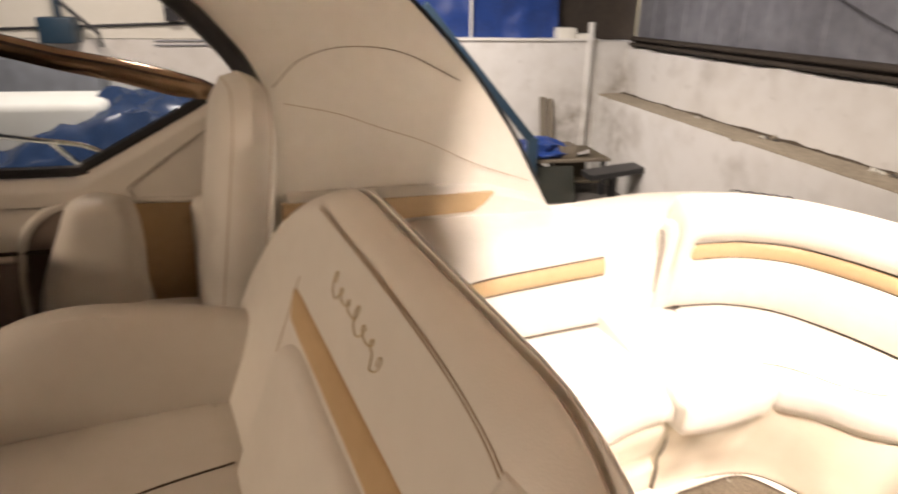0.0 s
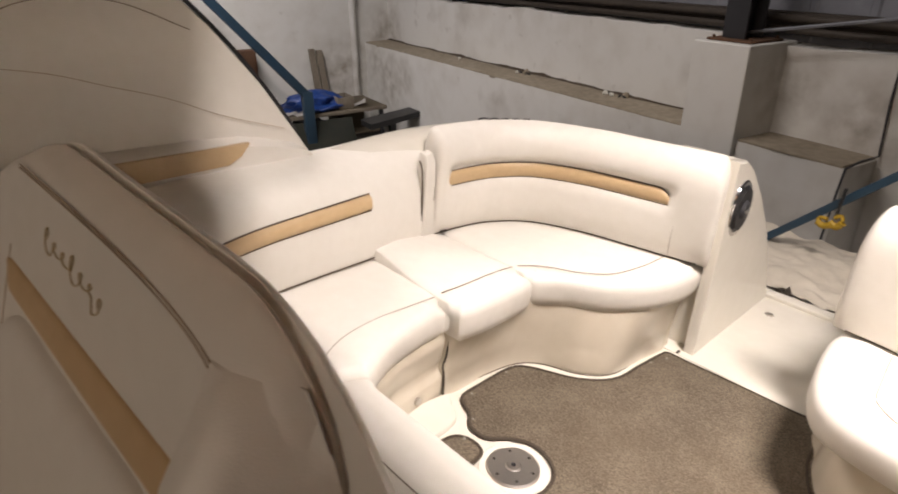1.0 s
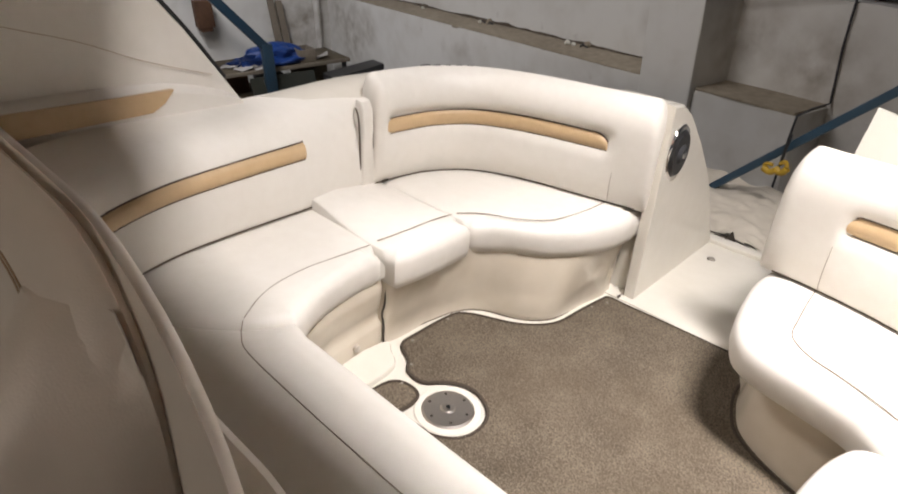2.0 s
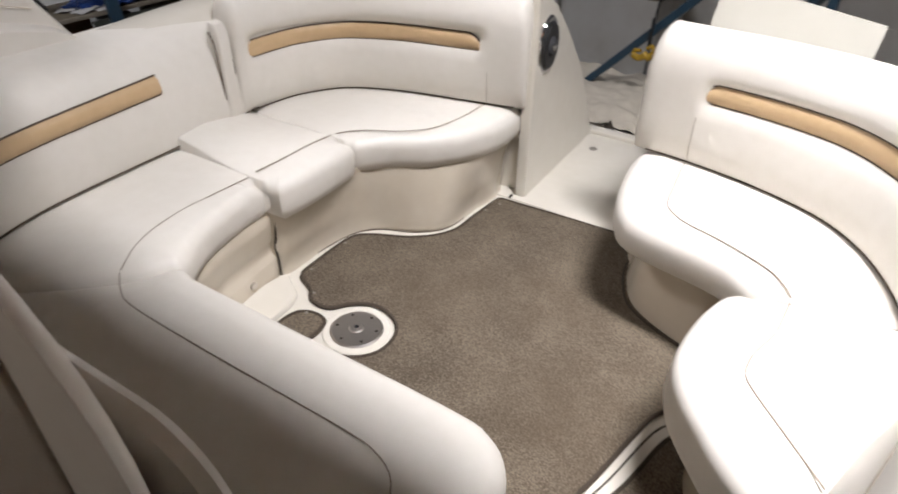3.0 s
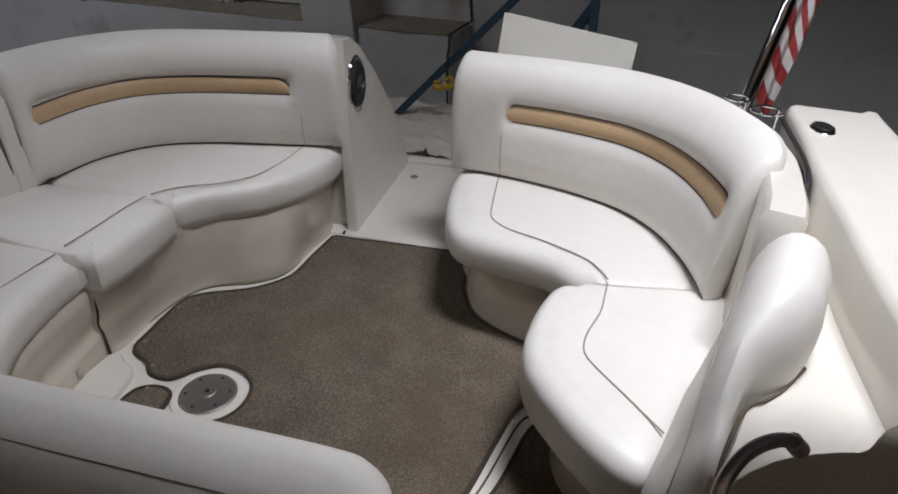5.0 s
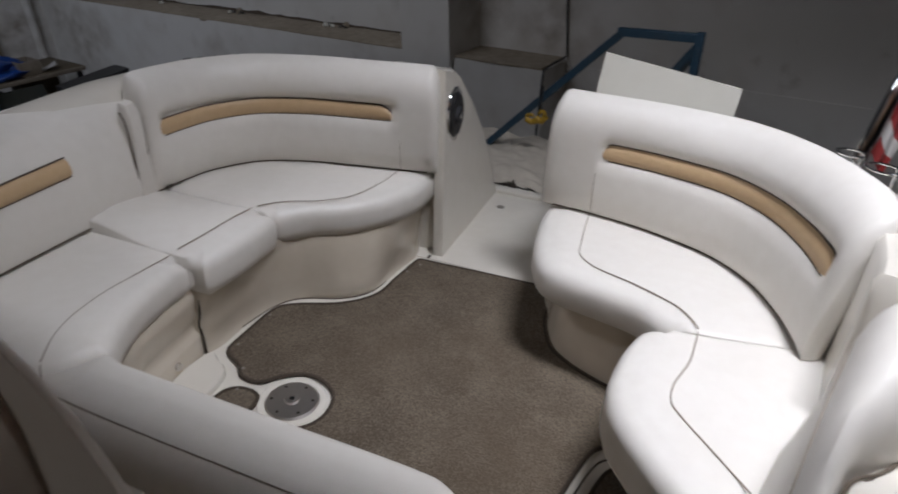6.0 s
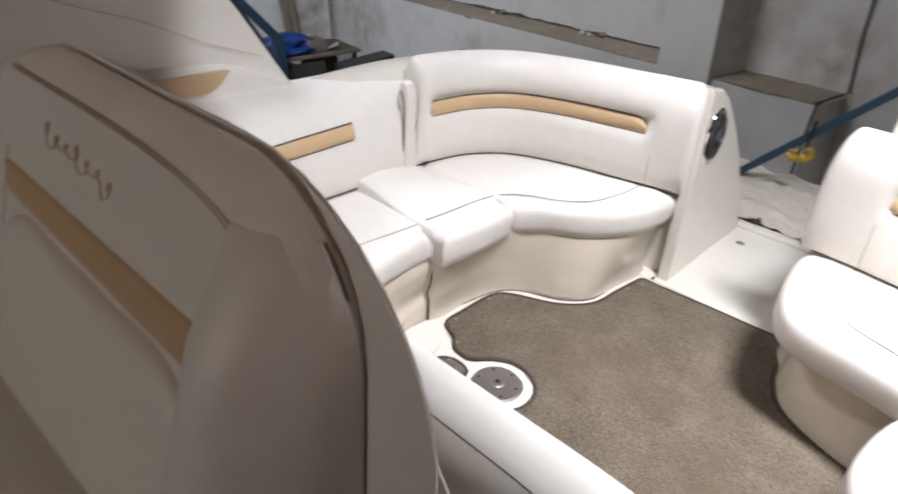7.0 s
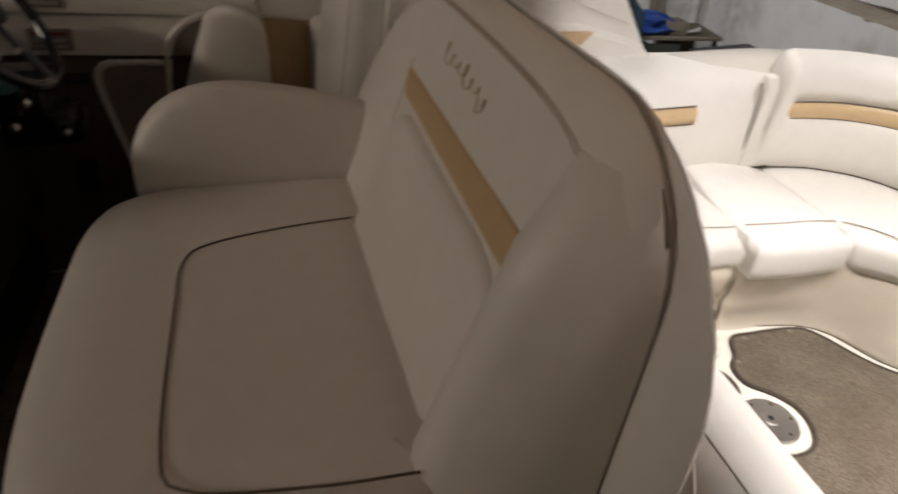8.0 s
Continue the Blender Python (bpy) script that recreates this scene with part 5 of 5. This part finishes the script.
# ---- boat: hull ----
STATIONS = [(2.02, -1.0, 1.7, -0.24, -1.0), (1.0, -1.22, 1.93, -0.12, -1.1), (0.0, -1.25, 1.92, -0.08, -1.15), (-0.6, -1.6, 1.92, 0.5, -1.2), (-1.5, -1.67, 1.94, 0.64, -1.2), (-2.9, -1.66, 1.94, 0.64, -1.1),
            (-4.2, -1.3, 1.55, 0.72, -0.8), (-5.3, -0.6, 0.85, 0.85, -0.3), (-6.0, 0.05, 0.2, 1.0, 0.8)]
rings = []
for y, xl, xr, top, keel in STATIONS:
    mid, chine = (xl + xr) / 2, keel + 0.45 * min(1.0, (top - keel) / 1.2)
    outer = [(xl, top), (xl + 0.04, (top + chine) / 2), (xl + 0.14, chine), (mid, keel), (xr - 0.14, chine), (xr - 0.04, (top + chine) / 2), (xr, top)]
    inner = [(mid + (x - mid) * 0.95, top + (z - top) * 0.93) for x, z in outer]
    rings.append([Vector((x, y, z)) for x, z in outer + inner[::-1]])
tagged(part("boat_hull", rings_mesh(rings), GEL), "cream gelcoat boat hull with a shallow keel", "hull", kind="structure")
rings = [[Vector((x, y, z)) for x, z in ((xl, top), ((xl + xr) / 2, top + 0.14), (xr, top), (xr, top - 0.05), ((xl + xr) / 2, top + 0.08), (xl, top - 0.05))] for y, xl, xr, top, keel in [(-2.58, -1.66, 1.94, 0.64, 0)] + STATIONS[5:]]
tagged(part("foredeck", rings_mesh(rings), GEL), "cream gelcoat foredeck ahead of the helm", "deck", kind="structure")
for y in (1.2, -0.8, -2.6):
    block = thing("keel_block", "rough timber block under the keel", "block", "keel blocks")
    part("timber", box(0.05, 0.65, y - 0.15, y + 0.15, -1.75, -1.04, 0.01), WOOD, block)


# ---- warehouse ----
# the boat stands slightly nose-up on its trailer, so the building leans against the boat's own upright
LEAN = Matrix(((0.99875, -0.00249, -0.04988), (0.0, 0.99876, -0.04988), (0.04994, 0.04981, 0.99751))).to_4x4()
CORNER = (-8.64, 6.03, 0.0)
HALL = LEAN @ Matrix.Translation(CORNER) @ Matrix.Rotation(math.atan2(-0.2306, 0.973), 4, "Z")
Z_GROUND = -1.45


def hall(ob):
    ob.matrix_basis = HALL
    return ob


def wall(name, bm, mat, label, category="wall"):
    return hall(tagged(part(name, bm, mat, smooth=False), label, category, kind="structure"))


def rough_wall(name, u0, u1, v0, v1, z0, z1, label, crumble=0.0):
    """A masonry wall whose face and top are uneven."""
    rings, n, m = [], int((u1 - u0) / 0.12) + 1, max(2, int((z1 - z0) / 0.12))
    for i in range(n + 1):
        u = u0 + (u1 - u0) * i / n
        top = z1 + crumble * (noise.noise(Vector((u * 1.1, 5, 0))) + 0.6 * noise.noise(Vector((u * 4.3, 9, 0))))
        front = []
        for k in range(m + 1):
            z = z0 + (top - z0) * k / m
            front.append(Vector((u, v0 + 0.016 * noise.noise(Vector((u * 1.4, z * 1.4, 0))) + 0.009 * noise.noise(Vector((u * 4.5, z * 4.5, 3))), z)))
        rings.append(front + [Vector((u, v1, top)), Vector((u, v1, z0))])
    return hall(tagged(part(name, rings_mesh(rings), WALLPAINT), label, "wall", kind="structure"))


wall("ground", box(-12, 40, -34, 12, Z_GROUND - 0.2, Z_GROUND), GROUND, "dusty grey concrete warehouse floor", "floor")
rough_wall("wall_aft_lower", 0, 8.72, 0.0, 0.75, Z_GROUND, 0.05, "whitewashed rough masonry wall with a ledge")
rough_wall("wall_aft_beyond", 8.722, 24, 0.44, 0.75, Z_GROUND, 0.0, "whitewashed masonry wall beyond the ledge")
wall("ledge_aft_far", box(7.795, 8.70, 0.0, 0.47, 0.045, 0.07, 0.006), LEDGE, "dusty concrete ledge beyond the pillar", "ledge")
rings, grime = [], []
for i in range(181):
    u = 7.22 * i / 180
    edge = 0.012 + 0.022 * noise.noise(Vector((u * 2.3, 1, 0))) + 0.012 * noise.noise(Vector((u * 9, 4, 0)))
    top = 0.074 + 0.006 * noise.noise(Vector((u * 3, 7, 0)))
    rings.append([Vector((u, edge, 0.03)), Vector((u, edge - 0.004, top - 0.012)), Vector((u, edge + 0.014, top)), Vector((u, 0.28, top + 0.002)), Vector((u, 0.50, top + 0.006)), Vector((u, 0.50, 0.03))])
    wide = 0.025 + 0.05 * max(0.0, noise.noise(Vector((u * 1.7, 2, 0))) + 0.25) + 0.02 * noise.noise(Vector((u * 8, 5, 0)))
    grime.append([Vector((u, 0.475 - max(0.006, wide), top + 0.009)), Vector((u, 0.478, top + 0.016)), Vector((u, 0.486, top + 0.014 + max(0.0, wide * 0.5))), Vector((u, 0.49, top))])
wall("ledge_aft", rings_mesh(rings), LEDGE, "dusty concrete ledge on the masonry wall", "ledge")
dirt = hall(thing("ledge_dirt", "dark crumbled dirt along the back of the ledge", "dirt", kind="stuff"))
part("dirt", rings_mesh(grime), DIRT, dirt)
rough_wall("wall_aft_upper", 0, 7.3, 0.48, 0.75, 0.05, 0.86, "whitewashed rough masonry wall", 0.035)
rough_wall("wall_aft_recess", 7.3, 24, 0.45, 0.75, 0.0, 0.81, "whitewashed masonry wall beyond the pillar", 0.03)
wall("pillar", box(7.23, 7.79, -0.06, 0.6, Z_GROUND, 0.84, 0.012), WALLPAINT, "whitewashed square masonry pillar", "pillar")
wall("sheet_wall_aft", rings_mesh([[Vector((-0.3 + 0.5 * k + du, v, z)) for v, z in ((0.79 + dv, 0.78), (0.79 + dv, 4.5), (0.85, 4.5), (0.85, 0.78))] for k in range(48) for du, dv in ((0.0, 0.0), (0.02, -0.012), (0.07, -0.012), (0.09, 0.0))]), TIN, "grey ribbed metal cladding above the masonry")
wall("wall_side", box(-0.5, 0.0, -34, 0.9, Z_GROUND, 0.98), WALLPAINT, "whitewashed masonry side wall")
wall("sheet_wall_side", box(-0.9, -0.6, -4.8, 0.9, 0.9, 4.5), RUST, "dark rusty cladding of the side wall")
wall("painted_wall_side", box(-0.5, -0.02, -34, -4.8, 0.99, 4.5), WHITEPAINT, "white painted upper side wall")
wall("wall_far", box(-0.5, 24, -34.3, -34, Z_GROUND, 4.5), TIN, "grey metal end wall")
wall("wall_opposite", box(24, 24.3, -34, 0.9, Z_GROUND, 4.5), TIN, "grey metal side wall")
wall("ceiling", box(-0.9, 24.3, -34.3, 0.9, 4.5, 4.6), TIN, "grey metal roof sheeting", "ceiling")

steel_column = hall(thing("steel_column", "dark blue-grey steel column on the pillar", "column"))
part("flange", box(7.39, 7.61, 0.10, 0.125, 0.862, 4.4, 0.004), DARKSTEEL, steel_column)
part("web", box(7.49, 7.51, 0.125, 0.33, 0.862, 4.4), DARKSTEEL, steel_column)
part("flange", box(7.39, 7.61, 0.33, 0.355, 0.862, 4.4, 0.004), DARKSTEEL, steel_column)
part("base_plate", box(7.30, 7.74, 0.02, 0.46, 0.842, 0.862, 0.004), RUSTBROWN, steel_column, "rusty steel base plate")
for u in (7.34, 7.70):
    for v in (0.06, 0.42):
        part("bolt", tube([(u, v, 0.862), (u, v, 0.885)], 0.014, 6, smooth=False), RUSTBROWN, steel_column)
girt = hall(thing("wall_girt", "dark steel girt with pipes along the wall top", "girt"))
part("rail", box(-0.2, 24, 0.62, 0.74, 0.88, 1.06, 0.01), RUST, girt)
part("pipe", tube([(0, 0.56, 1.03), (24, 0.56, 0.98)], 0.035, 10, smooth=False), RUST, girt)
part("pipe", tube([(0, 0.54, 0.94), (24, 0.54, 0.885)], 0.03, 10, smooth=False), RUST, girt)

prop_pipe = hall(thing("wall_pipe", "white vertical drain pipe in the corner", "pipe"))
part("pipe", tube([(0.08, -0.26, Z_GROUND), (0.08, -0.26, 1.3)], 0.055, 12, smooth=False), WALLPAINT, prop_pipe)
part("collar", tube([(0.08, -0.26, 0.78), (0.08, -0.26, 0.88)], 0.07, 12, smooth=False), WALLPAINT, prop_pipe)
for v, du, dz in ((-1.12, 0.0, 0.03), (-0.985, 0.012, 0.0)):
    plank = hall(thing("plank", "short weathered plank leaning on the side wall", "plank", "planks by the wall"))
    part("board", join(rings_mesh([[Vector((0.03 + du + k * 0.035 + 0.10 * (0.05 - z), v + w + 0.05 * (0.05 - z), z)) for w, z in ((0, -0.78), (0.115, -0.78), (0.105, dz), (0.0, dz))] for k in (0, 1)])), GREYWOOD, plank, smooth=False)
drum = hall(thing("rusty_box", "rusty brown metal box on the side wall bracket", "box"))
part("case", box(0.03, 0.26, -2.34, -2.08, -0.30, 0.11, 0.012), RUSTBROWN, drum)
part("bracket", box(0.0, 0.24, -2.3, -2.12, -0.36, -0.302, 0.005), RUSTBROWN, drum)
table = hall(thing("work_table", "low dirty wooden work table with an added lower shelf", "table"))
part("tabletop", box(0.35, 1.36, -2.5, -0.28, -0.85, -0.80, 0.008), DULLWOOD, table)
part("edge_strip", box(1.362, 1.385, -2.5, -0.28, -0.855, -0.797, 0.004), GREYWOOD, table, "paler wooden edge strip")
# shelf added to hold the dark fillers below the tabletop
part("shelf", box(0.40, 1.30, -2.44, -0.34, -1.24, -1.21, 0.004), DULLWOOD, table)
for u in (0.42, 1.30):
    for v in (-2.42, -0.36):
        part("leg", box(u - 0.03, u + 0.03, v - 0.03, v + 0.03, Z_GROUND, -0.852), DARKSTEEL, table)
sheet = hall(thing("leaning_sheet", "dark greenish glass sheet leaning against the table", "sheet"))
part("pane", rings_mesh([[Vector((u + d, v, z)) for u, v, z in ((1.66, -2.0, Z_GROUND), (1.66, -0.95, Z_GROUND), (1.40, -0.95, -0.90), (1.40, -2.0, -0.90))] for d in (0.0, 0.012)]), DARKGLASS, sheet, smooth=False)
crate = hall(thing("work_stand", "black tilted seat on a single-leg work stand", "stand"))
part("top", rings_mesh([[Vector((u, v, z + d)) for u, v, z in ((1.72, -0.92, -0.98), (2.12, -0.92, -0.98), (2.04, 0.0, -0.90), (1.66, 0.0, -0.90))] for d in (0.0, 0.09)]), BLACK, crate, smooth=False)
part("leg", box(1.86, 1.95, -0.50, -0.40, Z_GROUND, -0.93, 0.004), BLACK, crate)
part("foot", box(1.72, 2.1, -0.65, -0.2, Z_GROUND, Z_GROUND + 0.05, 0.01), BLACK, crate)
pile = hall(thing("tarp_heap", "crumpled dark blue tarp heaped on the work table", "tarp"))
rings = []
for i in range(25):
    a = i / 24
    ring = []
    for j in range(56):
        s = 2 * math.pi * j / 56
        n = noise.noise(Vector((math.cos(s) * 2.2, math.sin(s) * 2.2, a * 4)))
        fold = abs(noise.noise(Vector((math.cos(s) * 6, math.sin(s) * 6, a * 9))))
        r = (1 - a) ** 0.55 * (1 + 0.35 * n + 0.18 * fold)
        ring.append(Vector((0.98 + 0.33 * r * math.cos(s), -1.42 + 0.62 * r * math.sin(s), -0.797 + 0.32 * a + (0.05 * n + 0.07 * fold) * (1 - a))))
    rings.append(ring)
part("tarp", rings_mesh(rings), BLUETARP, pile)
sack = hall(thing("wooden_crate", "small open wooden crate on the work table", "crate"))
for v0, v1, u0, u1 in ((-0.86, -0.84, 0.92, 1.30), (-1.12, -1.10, 0.92, 1.30), (-1.10, -0.86, 0.92, 0.94), (-1.10, -0.86, 1.28, 1.30)):
    part("board", box(u0, u1, v0, v1, -0.798, -0.60, 0.003), GREYWOOD, sack)
part("bottom", box(0.94, 1.28, -1.10, -0.86, -0.798, -0.78), GREYWOOD, sack)
for u, v, turn_, tilt_ in ((1.22, -1.98, 20, 6), (1.15, -0.72, -25, 24), (0.95, -2.12, 50, 3), (1.26, -1.72, 5, 10)):
    paper = hall(thing("paper_sheet", "crumpled pale paper sheet on the work table", "paper", "papers on the table"))
    m = Matrix.Translation((u, v, -0.765)) @ Matrix.Rotation(radians(turn_), 4, "Z") @ Matrix.Rotation(radians(tilt_), 4, "X")
    rows = [[m @ Vector((0.24 * (i / 7 - 0.5), 0.30 * (j / 7 - 0.5), 0.02 * noise.noise(Vector((i * 0.6, j * 0.6, u * 9))))) for i in range(8)] for j in range(8)]
    part("sheet", rings_mesh([r + [q - Vector((0, 0, 0.004)) for q in r[::-1]] for r in rows]), WHITECLOTH, paper)
# made-up dark boxes stand in for the shade under the table
for u, v, w, d, h, mat in ((0.75, -2.1, 0.5, 0.4, 0.26, RUSTBROWN), (0.85, -1.5, 0.4, 0.45, 0.2, DARKSTEEL), (0.8, -0.8, 0.45, 0.5, 0.3, DULLWOOD)):
    part_box = hall(thing("shade_filler_box", "dark box added for the shade under the table", "box", "boxes under the table"))
    part("case", box(u - w / 2, u + w / 2, v - d / 2, v + d / 2, -1.208, -1.208 + h, 0.012), mat, part_box)
brace = hall(thing("blue_brace", "diagonal blue steel brace", "brace"))
part("bar", beam((1.5, -3.45, 1.55), (1.5, -1.70, -0.46), 0.10, 0.13), BLUESTEEL, brace)
part("post", box(1.44, 1.56, -1.78, -1.62, Z_GROUND, -0.40, 0.006), BLUESTEEL, brace)
rail = hall(thing("trailer_guard", "dark blue steel trailer guard behind the platform", "guard"))
part("slope_bar", beam((8.2, -1.2, -0.83), (9.80, -1.2, 0.69), 0.042, 0.046), BLUESTEEL, rail)
part("top_bar", beam((9.78, -1.2, 0.70), (10.26, -1.2, 0.71), 0.042, 0.046), BLUESTEEL, rail)
part("post", beam((10.24, -1.2, 0.74), (10.20, -1.2, Z_GROUND), 0.042, 0.046), BLUESTEEL, rail)
part("strut", beam((10.24, -1.2, 0.66), (9.9, -1.0, 0.2), 0.05, 0.05), BLUESTEEL, rail)
lock = hall(thing("yellow_hook", "yellow plastic hook hanging from the frame", "hook"))
part("grip", join(tube([(9.24, -1.26, 0.10), (9.28, -1.26, 0.085), (9.33, -1.265, 0.11)], 0.020, 10, 0.01), tube([(9.24, -1.255, 0.105), (9.25, -1.255, 0.125), (9.29, -1.255, 0.13)], 0.012, 8, 0.01)), YELLOW, lock)
part("grip", join(tube([(9.31, -1.26, 0.12), (9.35, -1.26, 0.10), (9.38, -1.26, 0.135)], 0.020, 10, 0.01), tube([(9.33, -1.255, 0.15), (9.36, -1.255, 0.17), (9.375, -1.255, 0.145)], 0.012, 8, 0.01)), YELLOW, lock)
part("strap", tube([(9.33, -1.25, 0.14), (9.345, -1.25, 0.33)], 0.010, 6, smooth=False), BLACK, lock)
cable = hall(thing("wall_cable", "dark cable running down the wall and ledge", "cable"))
part("cable", tube([(8.70, 0.43, 0.95), (8.70, 0.43, 0.5), (8.73, 0.43, 0.085), (8.72, 0.2, 0.078), (8.73, -0.02, 0.06), (8.72, -0.03, -0.1), (8.69, -0.03, -0.6)], 0.009, 8, smooth=False), DARKSTEEL, cable)
wire = hall(thing("stay_wire", "thin stay wire crossing the upper wall", "wire"))
part("wire", tube([(7.5, 0.30, 0.90), (9.4, 0.30, 1.22)], 0.014, 6, smooth=False), TIN, wire)
wire2 = hall(thing("loose_wire", "thin dark wire on the cladding", "wire"))
part("wire", tube([(4.2, 0.58, 1.85), (5.2, 0.58, 1.45), (6.3, 0.58, 1.10)], 0.012, 6, 0.1), DARKSTEEL, wire2)
banner = hall(thing("blue_banner", "blue plastic sheet hung above the wall", "banner"))
rings = []
for i in range(33):
    v = -4.6 + 3.85 * i / 32
    rings.append([Vector((-0.32 + 0.10 * noise.noise(Vector((v * 2.5, z * 2.5, 0))) + 0.04 * noise.noise(Vector((v * 8, z * 5, 2))), v, z)) for z in [1.02 + 0.1 * k for k in range(14)]])
part("sheet", rings_mesh(rings, False), BLUETARP, banner)
for v in (-0.8, -0.45):
    pack = hall(thing("white_carton", "white carton lying on the wall top", "carton", "cartons on the wall"))
    part("carton", box(-0.45, -0.08, v, v + 0.33, 0.982, 1.10 + 0.1 * (v < -0.5), 0.01), WHITEPAINT, pack)
shelf = hall(thing("wall_coping", "pale coping along the top of the side wall", "coping"))
part("coping", box(-0.55, 0.03, -4.75, -0.05, 0.982, 1.02, 0.005), WALLPAINT, shelf)
rod = hall(thing("conduit", "thin grey conduit along the side wall", "conduit"))
part("tube", tube([(0.01, -12, 1.02), (0.01, -4.9, 1.31)], 0.02, 8, smooth=False), DARKSTEEL, rod)
machine = hall(thing("blue_machine", "blue workshop hoist with a crank arm on the wall", "machine"))
part("body", box(-0.01, 0.38, -8.95, -8.48, 0.93, 1.30, 0.03), BLUESTEEL, machine)
part("mast", box(0.20, 0.27, -8.72, -8.64, 1.30, 2.2, 0.01), BLUESTEEL, machine)
part("arm", tube([(0.25, -8.64, 1.52), (0.25, -8.17, 1.07), (0.25, -8.15, 0.88)], 0.03, 8, smooth=False), DARKSTEEL, machine)
meter = hall(thing("wall_box", "dark grey electrical box on the painted wall", "electrical box"))
part("case", box(-0.03, 0.12, -7.24, -7.04, 1.25, 1.62, 0.015), DARKSTEEL, meter)
part("cover_plate", box(0.12, 0.135, -7.22, -7.06, 1.44, 1.60, 0.004), TIN, meter, "paler grey cover plate")
slats = hall(thing("wall_bracket", "pair of thin grey rods fixed along the wall", "bracket"))
for z in (0.96, 0.895):
    part("rod", tube([(0.02, -7.46, z), (0.02, -6.4, z + 0.005)], 0.012, 6, smooth=False), TIN, slats)
cabinet = hall(thing("grey_cabinet", "long grey metal cabinet along the side wall", "cabinet"))
part("body", box(0.03, 0.5, -13.0, -8.2, Z_GROUND, 0.72, 0.015), TIN, cabinet)
part("base_rail", box(0.5, 0.53, -13.0, -8.2, 0.16, 0.25, 0.004), WOOD, cabinet, "brown wooden rail")
covered = hall(thing("covered_boat", "neighbouring boat under a rumpled blue cover", "boat"))
rings = []
for i in range(81):
    u = i / 80
    v = -11.0 + 6.2 * u
    rise = min(1.0, max(0.0, (v + 8.35) / 1.15))
    half = 1.0 * (1 - max(0, (u - 0.5) / 0.5) ** 2.5 * 0.9)
    ring = []
    for j in range(41):
        s = j / 40 * math.pi
        n = noise.noise(Vector((v * 1.7, s * 2.5, 0))) * 0.12 + noise.noise(Vector((v * 5, s * 7, 3))) * 0.10 + noise.noise(Vector((v * 13, s * 15, 7))) * 0.05
        ring.append(Vector((3.0 - half * math.cos(s) * 1.1, v, -0.65 + (0.72 + 0.48 * rise) * math.sin(s) + n * (0.45 + 0.55 * rise))))
    rings.append(ring)
part("cover", rings_mesh(rings, False), BLUECOVER, covered)
part("hull", rings_mesh([[Vector((3.0 + x * k, v, z)) for x, z in ((-1.05, -0.6), (-0.6, -1.2), (0, Z_GROUND), (0.6, -1.2), (1.05, -0.6))] for v, k in ((-11.0, 1.0), (-8, 1.0), (-6.2, 0.7), (-4.8, 0.1))]), WHITEPAINT, covered)
part("cabin", box(2.3, 3.45, -11.0, -7.3, -0.4, 0.50, 0.09, 3), WALLPAINT, covered, "pale uncovered cabin top")
part("rope", tube([(2.1, -8.8, 0.0), (2.3, -7.6, 0.1), (2.2, -6.9, 0.35)], 0.02, 6, 0.1), WHITECLOTH, covered, "pale rope")

rng = random.Random(4)
for u in (2.75, 4.2, 4.28, 5.85, 5.95, 6.08):
    lump = hall(thing("rubble", "small broken masonry lump on the ledge", "rubble", "rubble on the ledge"))
    c, r = Vector((u, 0.30 + 0.12 * rng.random(), 0.095)), 0.022 + 0.02 * rng.random()
    bm = bmesh.new()
    bmesh.ops.create_icosphere(bm, subdivisions=2, radius=r)
    for v in bm.verts:
        v.co = c + v.co * (1 + 0.5 * noise.noise(v.co * 40 + c)) * (0.8 if v.co.z < 0 else 1)
    part("stone", bm, WHITEPAINT if rng.random() < 0.5 else LEDGE, lump, smooth=False)
for u in (4.15, 4.32, 5.8, 6.02):
    scrap = hall(thing("metal_scrap", "dark metal scrap on the ledge", "scrap", "rubble on the ledge"))
    part("piece", tube([(u, 0.36, 0.08), (u + 0.05, 0.34, 0.11), (u + 0.09, 0.38, 0.08)], 0.010, 6, smooth=False), DARKSTEEL, scrap)

rope = hall(thing("hanging_rope", "thin white rope hanging in front of the banner", "rope"))
part("rope", tube([(-0.16, -2.37, 1.0), (-0.16, -2.37, 2.3)], 0.022, 8, smooth=False), WHITEPAINT, rope)
